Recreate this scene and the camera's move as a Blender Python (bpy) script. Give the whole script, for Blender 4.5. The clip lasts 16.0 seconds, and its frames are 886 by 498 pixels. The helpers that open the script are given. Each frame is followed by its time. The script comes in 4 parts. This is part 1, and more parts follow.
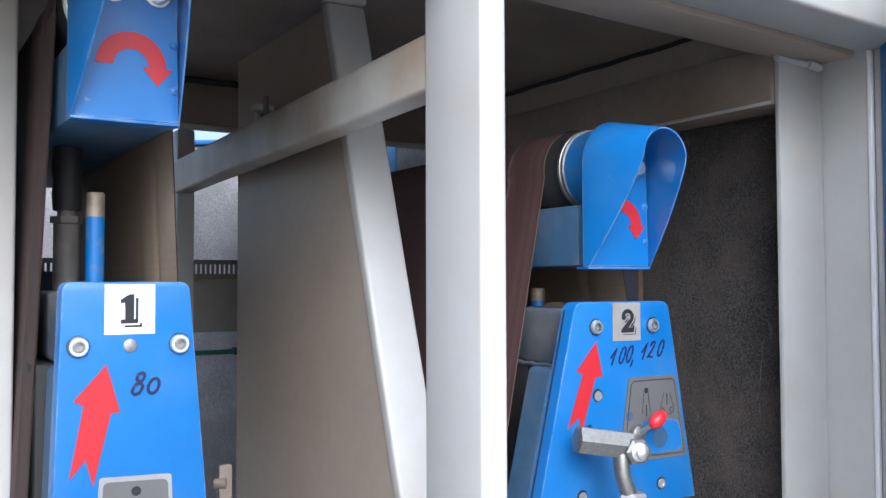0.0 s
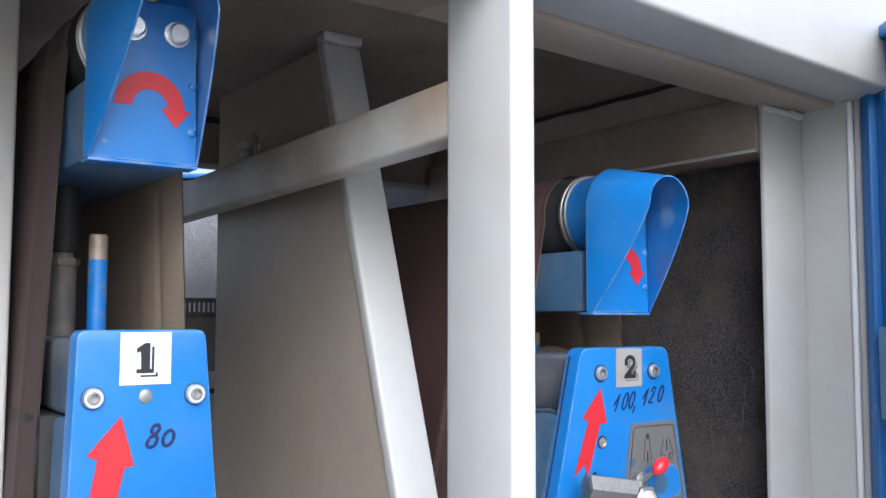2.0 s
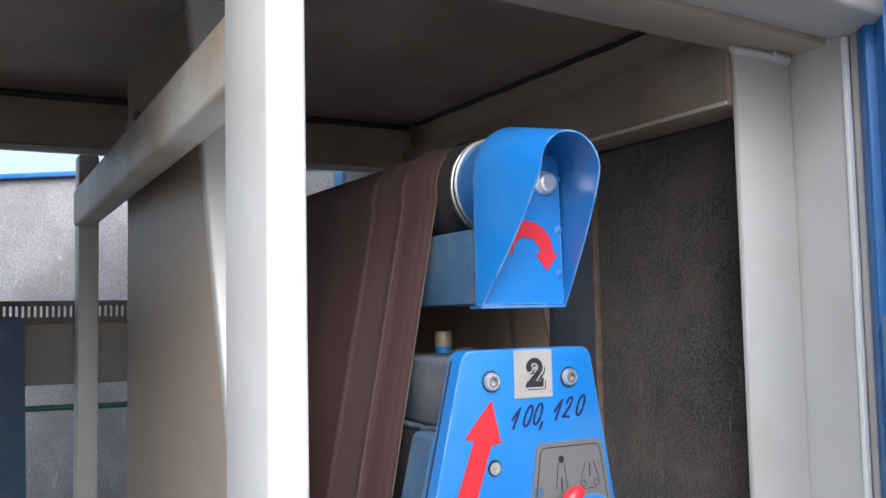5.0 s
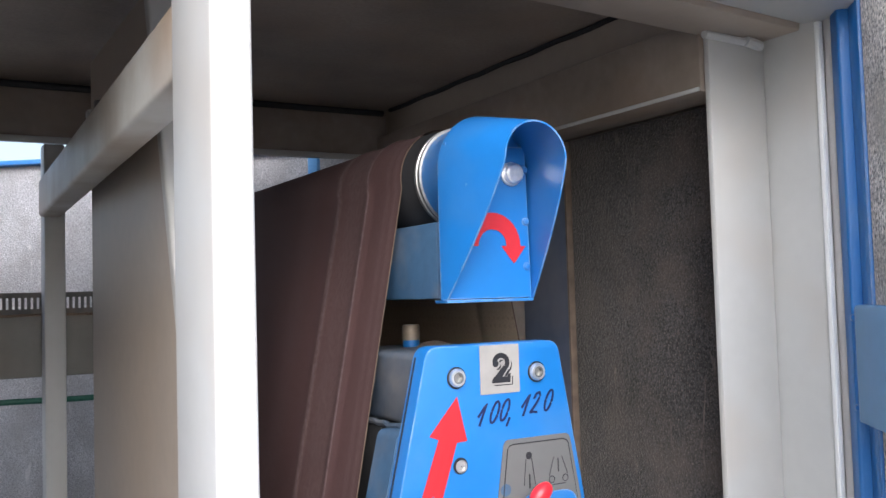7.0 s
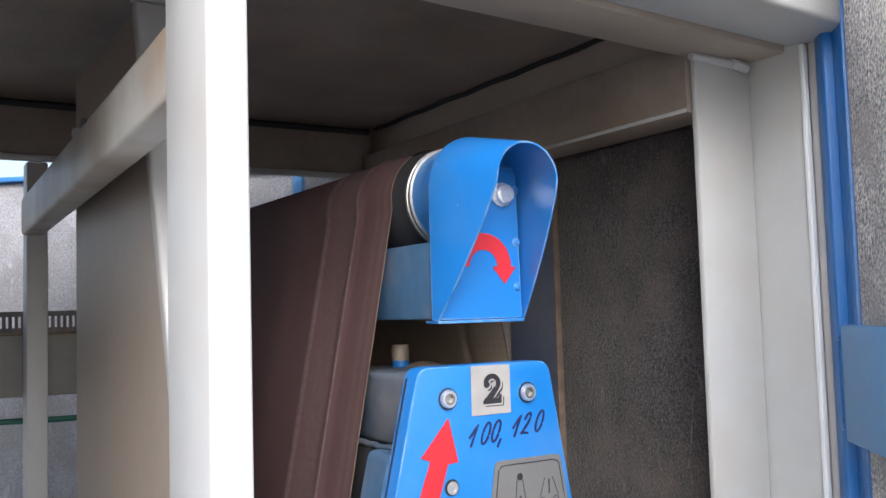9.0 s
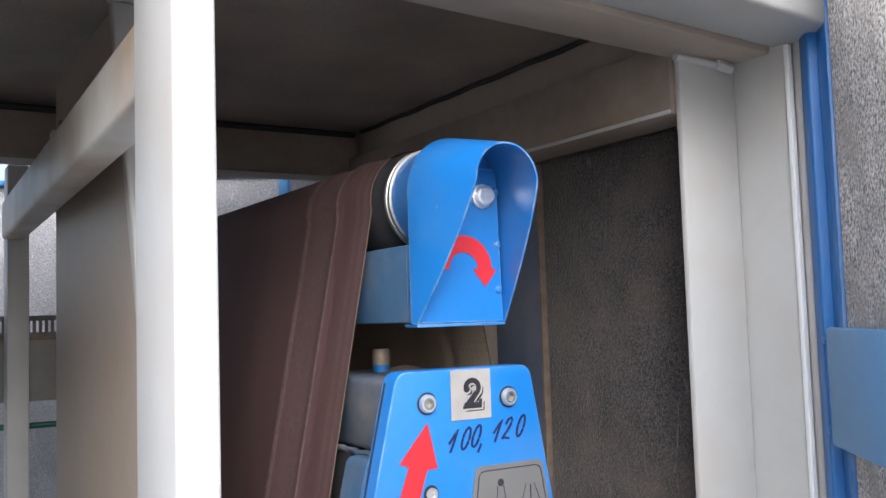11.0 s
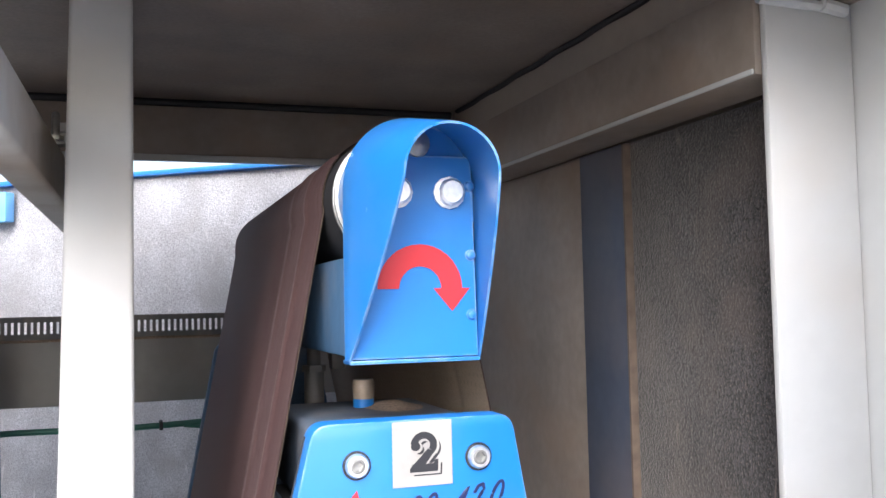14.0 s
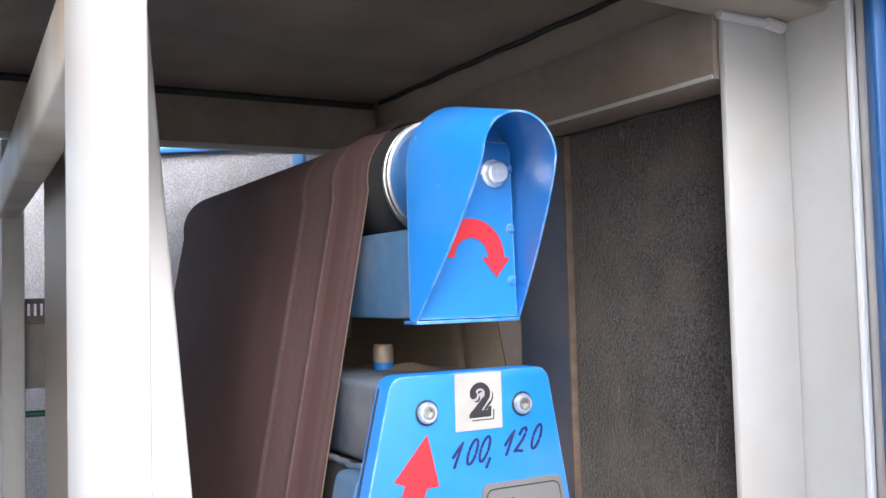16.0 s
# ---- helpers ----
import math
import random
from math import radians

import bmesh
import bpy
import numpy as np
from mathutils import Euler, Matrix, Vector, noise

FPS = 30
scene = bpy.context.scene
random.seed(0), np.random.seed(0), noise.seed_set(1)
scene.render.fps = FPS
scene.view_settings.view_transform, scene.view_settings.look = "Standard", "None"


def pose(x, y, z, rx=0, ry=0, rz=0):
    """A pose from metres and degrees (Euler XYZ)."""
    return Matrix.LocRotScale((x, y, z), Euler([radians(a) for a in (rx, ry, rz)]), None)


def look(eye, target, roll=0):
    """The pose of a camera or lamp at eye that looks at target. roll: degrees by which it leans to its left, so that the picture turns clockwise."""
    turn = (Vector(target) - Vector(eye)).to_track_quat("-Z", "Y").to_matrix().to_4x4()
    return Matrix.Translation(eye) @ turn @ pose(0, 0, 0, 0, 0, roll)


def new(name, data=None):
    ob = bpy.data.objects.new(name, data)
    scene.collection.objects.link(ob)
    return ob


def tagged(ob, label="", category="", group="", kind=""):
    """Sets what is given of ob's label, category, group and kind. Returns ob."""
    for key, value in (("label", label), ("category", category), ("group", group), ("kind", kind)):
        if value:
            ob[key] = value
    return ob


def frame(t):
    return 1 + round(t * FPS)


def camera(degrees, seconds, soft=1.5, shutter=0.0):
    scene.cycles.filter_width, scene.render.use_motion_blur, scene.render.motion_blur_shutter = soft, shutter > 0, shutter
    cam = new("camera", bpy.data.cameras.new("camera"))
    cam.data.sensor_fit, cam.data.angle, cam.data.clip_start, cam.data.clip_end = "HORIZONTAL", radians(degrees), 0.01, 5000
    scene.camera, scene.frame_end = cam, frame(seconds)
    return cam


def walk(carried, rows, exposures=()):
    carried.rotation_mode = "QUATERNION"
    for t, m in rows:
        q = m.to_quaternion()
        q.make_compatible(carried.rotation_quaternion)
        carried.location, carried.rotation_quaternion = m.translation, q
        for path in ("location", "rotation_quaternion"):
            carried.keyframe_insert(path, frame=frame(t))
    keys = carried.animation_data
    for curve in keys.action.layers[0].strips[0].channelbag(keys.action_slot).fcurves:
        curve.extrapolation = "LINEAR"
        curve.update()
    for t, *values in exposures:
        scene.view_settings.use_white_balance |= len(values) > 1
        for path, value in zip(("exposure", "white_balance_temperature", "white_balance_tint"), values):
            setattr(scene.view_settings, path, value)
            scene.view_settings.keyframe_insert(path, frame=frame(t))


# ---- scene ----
cam = camera(50.9, 16.0)
METRES, EYE, TILT, LEAN, TURN = 1.5, 1.6, 0.0, 0.0, -31.4
ROWS = [
    (0.0, 0.0, 0.0, 0.0, 0.01, 2.25, 0.19),
    (0.5, -0.027, -0.001, 0.0019, 0.29, 2.8, -1.33),
    (1.0, -0.0391, 0.009, 0.004, -0.64, 2.78, -2.2),
    (1.5, -0.0491, 0.0109, 0.0092, -3.35, 3.52, -2.61),
    (2.0, -0.0764, 0.01, 0.0145, -4.11, 4.19, -0.11),
    (2.5, -0.1112, 0.0204, 0.034, -3.58, 5.42, 0.62),
    (3.0, -0.1158, 0.0243, 0.0443, -4.15, 6.85, 0.6),
    (3.5, -0.0295, 0.0469, 0.0285, -4.1, 6.93, 2.07),
    (4.0, 0.0495, 0.1104, 0.0118, -0.95, 5.42, 1.28),
    (4.2, 0.0885, 0.137, -0.001, 0.7, 5.8, -0.1),
    (5.0, 0.152, 0.196, 0.012, 2.1, 4.1, 1.2),
    (6.3, 0.1668, 0.2148, 0.0215, 2.05, 2.82, 1.52),
    (6.5, 0.1674, 0.215, 0.0217, 1.63, 2.82, 1.55),
    (7.0, 0.17, 0.2148, 0.0227, 1.23, 2.96, 1.66),
    (7.5, 0.1669, 0.2151, 0.0231, 0.83, 3.07, 1.58),
    (8.0, 0.1646, 0.2148, 0.0247, 0.43, 3.41, 1.75),
    (8.5, 0.1605, 0.215, 0.0259, 0.01, 3.71, 1.63),
    (8.7, 0.1605, 0.215, 0.0259, -0.03, 3.85, 1.63),
    (10.8, 0.1672, 0.2205, 0.0254, 0.25, 4.21, 1.75),
    (11.0, 0.1728, 0.2263, 0.0249, -0.38, 4.22, 1.82),
    (11.5, 0.2151, 0.2577, 0.0233, 0.34, 4.09, 3.32),
    (12.0, 0.2624, 0.3112, 0.025, 3.49, 4.3, 2.87),
    (12.5, 0.3316, 0.3817, 0.0401, 7.79, 4.05, 3.12),
    (13.0, 0.3544, 0.4154, 0.0603, 12.7, 4.3, 0.79),
    (13.5, 0.3471, 0.4225, 0.0594, 13.84, 3.77, 1.22),
    (14.0, 0.3479, 0.4291, 0.0563, 12.76, 3.3, 1.21),
    (14.5, 0.3454, 0.4252, 0.0567, 11.8, 3.1, 1.77),
    (15.0, 0.3142, 0.3906, 0.0627, 8.74, 3.39, 0.88),
    (15.5, 0.2439, 0.3398, 0.06, 4.58, 3.24, 0.53),
    (16.0, 0.1987, 0.3289, 0.0397, 1.93, 2.72, 1.54),
]
EXPOSURES = [(0.0, 0.65, 5600, 9), (3.5, 0.74, 5750, 9), (7.0, 0.98, 5980, 11), (11.0, 0.99, 5960, 11), (12.0, 1.02, 5730, 11), (13.0, 1.43, 5950, 12), (14.0, 1.56, 5980, 12), (15.0, 1.57, 5960, 12), (16.0, 1.50, 5960, 12)]
walk(cam, [(t, pose(0, 0, EYE, TILT, LEAN, TURN) @ pose(METRES * x, METRES * y, METRES * z, 90 + pitch, roll, yaw)) for t, x, y, z, yaw, pitch, roll in ROWS], EXPOSURES)

# ---- world and light ----
world = bpy.data.worlds.new("world")
scene.world = world
world.use_nodes = True
wn = world.node_tree.nodes
sky = wn.new("ShaderNodeTexSky")
sky.sky_type, sky.sun_disc = "NISHITA", False
sky.sun_elevation, sky.sun_rotation = radians(36), radians(202.5)
sky.air_density, sky.dust_density, sky.ozone_density = 1.0, 4.0, 1.0
mute = wn.new("ShaderNodeHueSaturation")
mute.inputs["Saturation"].default_value = 0.75
world.node_tree.links.new(sky.outputs["Color"], mute.inputs["Color"])
world.node_tree.links.new(mute.outputs["Color"], wn["Background"].inputs["Color"])
wn["Background"].inputs["Strength"].default_value = 0.15
sun_data = bpy.data.lights.new("sun", "SUN")
sun_data.energy, sun_data.angle, sun_data.color = 1.9, radians(50), (1.0, 0.99, 0.975)
sun = new("sun", sun_data)
sun.matrix_world = look((-2.07, -5.0, 3.9), (0, 0, 0))


# ---- materials ----
def surface(name, colour, rough=0.5, metal=0.0, grain=0.06, scale=40.0, stain=0.12, stain_scale=3.0, bump=0.05, coat=0.0, dust=None):
    """Paint or metal with fine grain, broad stains and a little relief."""
    mat = bpy.data.materials.new(name)
    mat.use_nodes = True
    nodes, links = mat.node_tree.nodes, mat.node_tree.links
    bsdf = nodes["Principled BSDF"]
    geo = nodes.new("ShaderNodeNewGeometry")
    fine, broad = nodes.new("ShaderNodeTexNoise"), nodes.new("ShaderNodeTexNoise")
    fine.inputs["Scale"].default_value, broad.inputs["Scale"].default_value = scale, stain_scale
    fine.inputs["Detail"].default_value, broad.inputs["Detail"].default_value = 4, 5
    for n in (fine, broad):
        links.new(geo.outputs["Position"], n.inputs["Vector"])
    def level(noise_node, amount):
        m = nodes.new("ShaderNodeMapRange")
        m.inputs["From Min"].default_value, m.inputs["From Max"].default_value = 0.3, 0.7
        m.inputs["To Min"].default_value, m.inputs["To Max"].default_value = 1 - amount, 1 + amount
        links.new(noise_node.outputs["Fac"], m.inputs["Value"])
        return m
    a, b = level(fine, grain), level(broad, stain)
    mul = nodes.new("ShaderNodeMath")
    mul.operation = "MULTIPLY"
    links.new(a.outputs[0], mul.inputs[0]), links.new(b.outputs[0], mul.inputs[1])
    tone = nodes.new("ShaderNodeVectorMath")
    tone.operation = "SCALE"
    tone.inputs[0].default_value = colour
    links.new(mul.outputs[0], tone.inputs["Scale"])
    out = tone.outputs["Vector"]
    if dust:
        mix = nodes.new("ShaderNodeMix")
        mix.data_type = "RGBA"
        mix.inputs["B"].default_value = (*dust[0], 1)
        patch = nodes.new("ShaderNodeTexNoise")
        patch.inputs["Scale"].default_value, patch.inputs["Detail"].default_value = dust[2], 6
        links.new(geo.outputs["Position"], patch.inputs["Vector"])
        r = nodes.new("ShaderNodeMapRange")
        r.inputs["From Min"].default_value, r.inputs["From Max"].default_value = (dust[3] if len(dust) > 3 else 0.48), 0.72
        r.inputs["To Max"].default_value = dust[1]
        links.new(patch.outputs["Fac"], r.inputs["Value"]), links.new(r.outputs[0], mix.inputs["Factor"])
        links.new(out, mix.inputs["A"])
        out = mix.outputs["Result"]
    links.new(out, bsdf.inputs["Base Color"])
    rr = nodes.new("ShaderNodeMapRange")
    rr.inputs["To Min"].default_value, rr.inputs["To Max"].default_value = max(rough - 0.1, 0.05), min(rough + 0.12, 1)
    links.new(broad.outputs["Fac"], rr.inputs["Value"]), links.new(rr.outputs[0], bsdf.inputs["Roughness"])
    bsdf.inputs["Metallic"].default_value, bsdf.inputs["Coat Weight"].default_value = metal, coat
    bp = nodes.new("ShaderNodeBump")
    bp.inputs["Strength"].default_value, bp.inputs["Distance"].default_value = bump, 0.004
    links.new(fine.outputs["Fac"], bp.inputs["Height"]), links.new(bp.outputs["Normal"], bsdf.inputs["Normal"])
    return mat


PAINT = surface("grey machine paint", (0.50, 0.50, 0.485), 0.42, grain=0.02, stain=0.05, bump=0.03, dust=((0.40, 0.33, 0.26), 0.35, 5.0))
def worn_edges(mat, pale, gain, radius=0.0035):
    """Paint rubbed pale along sharp edges, in broken stretches, with a few nicks on the flat."""
    nodes, links = mat.node_tree.nodes, mat.node_tree.links
    bsdf = nodes["Principled BSDF"]
    base = bsdf.inputs["Base Color"].links[0].from_socket
    geo, bev, dot = nodes.new("ShaderNodeNewGeometry"), nodes.new("ShaderNodeBevel"), nodes.new("ShaderNodeVectorMath")
    bev.samples = 4
    bev.inputs["Radius"].default_value = radius
    dot.operation = "DOT_PRODUCT"
    links.new(geo.outputs["Normal"], dot.inputs[0]), links.new(bev.outputs["Normal"], dot.inputs[1])
    edge = nodes.new("ShaderNodeMapRange")
    edge.inputs["From Min"].default_value, edge.inputs["From Max"].default_value = 0.995, 0.90
    links.new(dot.outputs["Value"], edge.inputs["Value"])
    rub = nodes.new("ShaderNodeTexNoise")
    rub.inputs["Scale"].default_value, rub.inputs["Detail"].default_value = 45, 5
    links.new(geo.outputs["Position"], rub.inputs["Vector"])
    broken, nick = nodes.new("ShaderNodeMapRange"), nodes.new("ShaderNodeMapRange")
    broken.inputs["From Min"].default_value, broken.inputs["From Max"].default_value = 0.38, 0.62
    broken.inputs["To Max"].default_value = gain
    nick.inputs["From Min"].default_value, nick.inputs["From Max"].default_value = 0.735, 0.775
    nick.inputs["To Max"].default_value = 0.5 * gain
    m, top = nodes.new("ShaderNodeMath"), nodes.new("ShaderNodeMath")
    m.operation, top.operation = "MULTIPLY", "MAXIMUM"
    links.new(rub.outputs["Fac"], broken.inputs["Value"]), links.new(rub.outputs["Fac"], nick.inputs["Value"])
    links.new(edge.outputs[0], m.inputs[0]), links.new(broken.outputs[0], m.inputs[1])
    links.new(m.outputs[0], top.inputs[0]), links.new(nick.outputs[0], top.inputs[1])
    mix = nodes.new("ShaderNodeMix")
    mix.data_type = "RGBA"
    mix.inputs["B"].default_value = (*pale, 1)
    links.new(base, mix.inputs["A"]), links.new(top.outputs[0], mix.inputs["Factor"])
    links.new(mix.outputs["Result"], bsdf.inputs["Base Color"])


PANEL = surface("taupe inner panel paint", (0.385, 0.325, 0.265), 0.45, grain=0.03, stain=0.1, bump=0.03, dust=((0.36, 0.27, 0.19), 0.4, 4.0))
BEAM = surface("dusty taupe beam paint", (0.285, 0.236, 0.195), 0.5, grain=0.06, stain=0.2, stain_scale=5.0, bump=0.06, dust=((0.27, 0.19, 0.135), 0.6, 6.0))
worn_edges(BEAM, (0.36, 0.33, 0.29), 0.3)
BRACE = surface("grey paint with brown dust", (0.56, 0.545, 0.505), 0.45, grain=0.03, stain=0.1, bump=0.04, dust=((0.30, 0.225, 0.16), 0.95, 4.2, 0.40))
worn_edges(BRACE, (0.30, 0.25, 0.20), 0.6)
ROOF = surface("dark roof lining", (0.255, 0.212, 0.18), 0.5, grain=0.1, scale=120, stain=0.3, stain_scale=5.0, bump=0.1, dust=((0.30, 0.22, 0.165), 0.7, 6.0))
# its pale dust patches are strengthened to suggest a whitish sheen on the hoods
BLUE = surface("blue enamel", (0.013, 0.142, 0.425), 0.36, grain=0.03, stain=0.06, bump=0.03, coat=0.15, dust=((0.11, 0.23, 0.42), 0.32, 9.0))
worn_edges(BLUE, (0.30, 0.38, 0.48), 0.75)
CAST = surface("dusty blue casting", (0.036, 0.088, 0.165), 0.6, grain=0.1, stain=0.2, bump=0.2, dust=((0.16, 0.14, 0.13), 0.45, 12.0))
SLATE = surface("slate blue strip", (0.088, 0.105, 0.150), 0.55, grain=0.06, stain=0.2, dust=((0.15, 0.13, 0.13), 0.75, 5.0, 0.40))
STEEL = surface("bright steel", (0.86, 0.855, 0.84), 0.40, 1.0, grain=0.08, scale=200, stain=0.1)
OLDSTEEL = surface("dull zinc steel", (0.31, 0.31, 0.30), 0.4, 0.9, grain=0.12, scale=150, stain=0.2, bump=0.1)
RAIL = surface("grey rail paint", (0.26, 0.252, 0.232), 0.5, grain=0.05, stain=0.12, stain_scale=4.0, bump=0.04, dust=((0.27, 0.20, 0.15), 0.4, 5.0))
CASTGREY = surface("dusty grey blue casting", (0.050, 0.072, 0.105), 0.65, grain=0.12, stain=0.25, bump=0.25, dust=((0.19, 0.165, 0.15), 0.6, 11.0, 0.42))
RUBBER = surface("black rubber", (0.018, 0.018, 0.02), 0.6, grain=0.1, stain=0.2)
SEAL = surface("grey seal rubber", (0.48, 0.46, 0.44), 0.7, grain=0.05, stain=0.1)
# near black that stands in for unlit space at the columns
UNLIT = surface("near black for unlit space", (0.014, 0.014, 0.015), 0.75, grain=0.2, stain=0.3, bump=0.1)
WHITE = surface("white paper label", (0.62, 0.63, 0.64), 0.5, grain=0.02, stain=0.06, stain_scale=30)
TRIM = surface("white plastic trim", (0.78, 0.78, 0.77), 0.4, grain=0.02, stain=0.05)
BUFF = surface("soiled paper label", (0.27, 0.26, 0.248), 0.55, grain=0.05, stain=0.1, stain_scale=25)
RED = surface("red film", (0.45, 0.016, 0.024), 0.45, grain=0.02, stain=0.05)
INK = surface("black ink", (0.012, 0.012, 0.016), 0.5)
MARKER = surface("blue black marker", (0.008, 0.012, 0.06), 0.4)
GREYPAD = surface("grey printed plate", (0.125, 0.125, 0.125), 0.45, 0.1, grain=0.03, stain=0.06)
PADEDGE = surface("pale plate edge", (0.33, 0.33, 0.335), 0.45, 0.3)
REDKNOB = surface("red plastic", (0.66, 0.02, 0.03), 0.3, grain=0.02)
DUCT = surface("dark grey duct plastic", (0.13, 0.125, 0.12), 0.55, dust=((0.3, 0.23, 0.17), 0.5, 20))
HOSE = surface("dark green hose", (0.02, 0.12, 0.085), 0.4)
GREEN = surface("dark green enamel", (0.02, 0.035, 0.03), 0.3)
TAN = surface("worn bronze tip", (0.27, 0.215, 0.165), 0.5, 0.3, grain=0.15, stain=0.2, stain_scale=40)
CHIPPED = surface("chipped blue paint", (0.013, 0.150, 0.455), 0.4, dust=((0.26, 0.22, 0.18), 0.75, 38.0, 0.53))
RUST = surface("brown glue edge", (0.155, 0.115, 0.088), 0.7, grain=0.2, stain=0.3, stain_scale=12)
PALEBLUE = surface("pale blue box paint", (0.16, 0.40, 0.72), 0.45, grain=0.03, stain=0.08)
CONCRETE = surface("grey concrete", (0.36, 0.35, 0.33), 0.8, grain=0.15, scale=60, stain=0.2, stain_scale=1.2, bump=0.2)


def foam_material(name, colour, fleck, sheen, speck=1.0, fine=330):
    """Felt-faced acoustic foam: fine nap with a sheen, pale flecks, upright scuffs."""
    mat = surface(name, colour, 0.95, grain=0.95 * speck, scale=fine, stain=0.12 + 0.25 * speck * speck, stain_scale=8, bump=0.6, dust=(fleck, 0.75, 9.0))
    nodes, links = mat.node_tree.nodes, mat.node_tree.links
    bsdf = nodes["Principled BSDF"]
    bsdf.inputs["Sheen Weight"].default_value, bsdf.inputs["Sheen Roughness"].default_value = sheen, 0.45
    bsdf.inputs["Sheen Tint"].default_value = (0.95, 0.9, 0.85, 1)
    base = bsdf.inputs["Base Color"].links[0].from_socket
    geo, squash = nodes.new("ShaderNodeNewGeometry"), nodes.new("ShaderNodeVectorMath")
    squash.operation = "MULTIPLY"
    squash.inputs[1].default_value = (1.0, 1.0, 0.22)
    links.new(geo.outputs["Position"], squash.inputs[0])
    scuff = nodes.new("ShaderNodeTexNoise")
    scuff.inputs["Scale"].default_value, scuff.inputs["Detail"].default_value = 42, 2
    scuff.inputs["Distortion"].default_value = 1.5
    links.new(squash.outputs["Vector"], scuff.inputs["Vector"])
    r = nodes.new("ShaderNodeMapRange")
    r.inputs["From Min"].default_value, r.inputs["From Max"].default_value = 0.66, 0.78
    r.inputs["To Max"].default_value = 0.75
    links.new(scuff.outputs["Fac"], r.inputs["Value"])
    mix = nodes.new("ShaderNodeMix")
    mix.data_type = "RGBA"
    mix.inputs["B"].default_value = (*[2.0 * f for f in fleck], 1)
    dots = nodes.new("ShaderNodeTexNoise")
    dots.inputs["Scale"].default_value, dots.inputs["Detail"].default_value = fine * 1.1, 1
    links.new(geo.outputs["Position"], dots.inputs["Vector"])
    dot = nodes.new("ShaderNodeMapRange")
    dot.inputs["From Min"].default_value, dot.inputs["From Max"].default_value = 0.60, 0.70
    dot.inputs["To Max"].default_value = 0.7 * speck
    links.new(dots.outputs["Fac"], dot.inputs["Value"])
    both = nodes.new("ShaderNodeMath")
    both.operation = "MAXIMUM"
    links.new(r.outputs[0], both.inputs[0]), links.new(dot.outputs[0], both.inputs[1])
    links.new(base, mix.inputs["A"]), links.new(both.outputs[0], mix.inputs["Factor"])
    links.new(mix.outputs["Result"], bsdf.inputs["Base Color"])
    return mat


FOAM_DARK = foam_material("dark acoustic foam", (0.040, 0.037, 0.038), (0.092, 0.072, 0.062), 0.42, 1.0, 240)
# the same foam, its colour paled for the strong daylight at the rear
FOAM_LIT = foam_material("acoustic foam paled for daylight", (0.54, 0.53, 0.54), (0.43, 0.415, 0.41), 0.2, 0.33, 230)
# base colour raised to stand for sky light on the open door
FOAM_DOOR = foam_material("brown grey foam, lightened for sky light", (0.60, 0.56, 0.53), (0.46, 0.41, 0.36), 0.2, 1.0, 190)


def belt_material(name, colour, chalk, front):
    """Abrasive cloth: grit, with wear streaks that run along the belt's way."""
    mat = surface(name, colour, 0.75, grain=0.18, scale=600, stain=0.12, stain_scale=4, bump=0.35)
    nodes, links = mat.node_tree.nodes, mat.node_tree.links
    bsdf = nodes["Principled BSDF"]
    base = bsdf.inputs["Base Color"].links[0].from_socket
    geo = nodes.new("ShaderNodeNewGeometry")
    split = nodes.new("ShaderNodeSeparateXYZ")
    links.new(geo.outputs["Position"], split.inputs[0])
    rub = nodes.new("ShaderNodeTexNoise")
    rub.inputs["Scale"].default_value, rub.inputs["Detail"].default_value = 130, 5
    links.new(geo.outputs["Position"], rub.inputs["Vector"])
    patchy = nodes.new("ShaderNodeMapRange")
    patchy.inputs["From Min"].default_value, patchy.inputs["From Max"].default_value = 0.35, 0.65
    patchy.inputs["To Min"].default_value = 0.35
    links.new(rub.outputs["Fac"], patchy.inputs["Value"])
    total = None
    for offset, width, gain in ((0.101, 0.0045, 0.46), (0.040, 0.010, 0.08), (0.206, 0.012, 0.32), (0.150, 0.060, 0.12), (0.016, 0.010, 0.10), (0.33, 0.05, 0.05)):
        d = nodes.new("ShaderNodeMath")
        d.operation = "SUBTRACT"
        links.new(split.outputs["Y"], d.inputs[0])
        d.inputs[1].default_value = front + offset
        ab = nodes.new("ShaderNodeMath")
        ab.operation = "ABSOLUTE"
        links.new(d.outputs[0], ab.inputs[0])
        r = nodes.new("ShaderNodeMapRange")
        r.inputs["From Min"].default_value, r.inputs["From Max"].default_value = width, width * 0.3
        r.inputs["To Max"].default_value = gain
        links.new(ab.outputs[0], r.inputs["Value"])
        if total is None:
            total = r
        else:
            add = nodes.new("ShaderNodeMath")
            add.operation = "ADD"
            links.new(total.outputs[0], add.inputs[0]), links.new(r.outputs[0], add.inputs[1])
            total = add
    m = nodes.new("ShaderNodeMath")
    m.operation = "MULTIPLY"
    links.new(total.outputs[0], m.inputs[0]), links.new(patchy.outputs[0], m.inputs[1])
    mix = nodes.new("ShaderNodeMix")
    mix.data_type = "RGBA"
    mix.inputs["B"].default_value = (*chalk, 1)
    links.new(base, mix.inputs["A"]), links.new(m.outputs[0], mix.inputs["Factor"])
    links.new(mix.outputs["Result"], bsdf.inputs["Base Color"])
    return mat


BELT_TWO = belt_material("maroon abrasive cloth", (0.090, 0.044, 0.042), (0.36, 0.28, 0.27), 1.272)
BELT_ONE = belt_material("dark maroon abrasive cloth", (0.060, 0.034, 0.033), (0.14, 0.10, 0.095), 1.317)
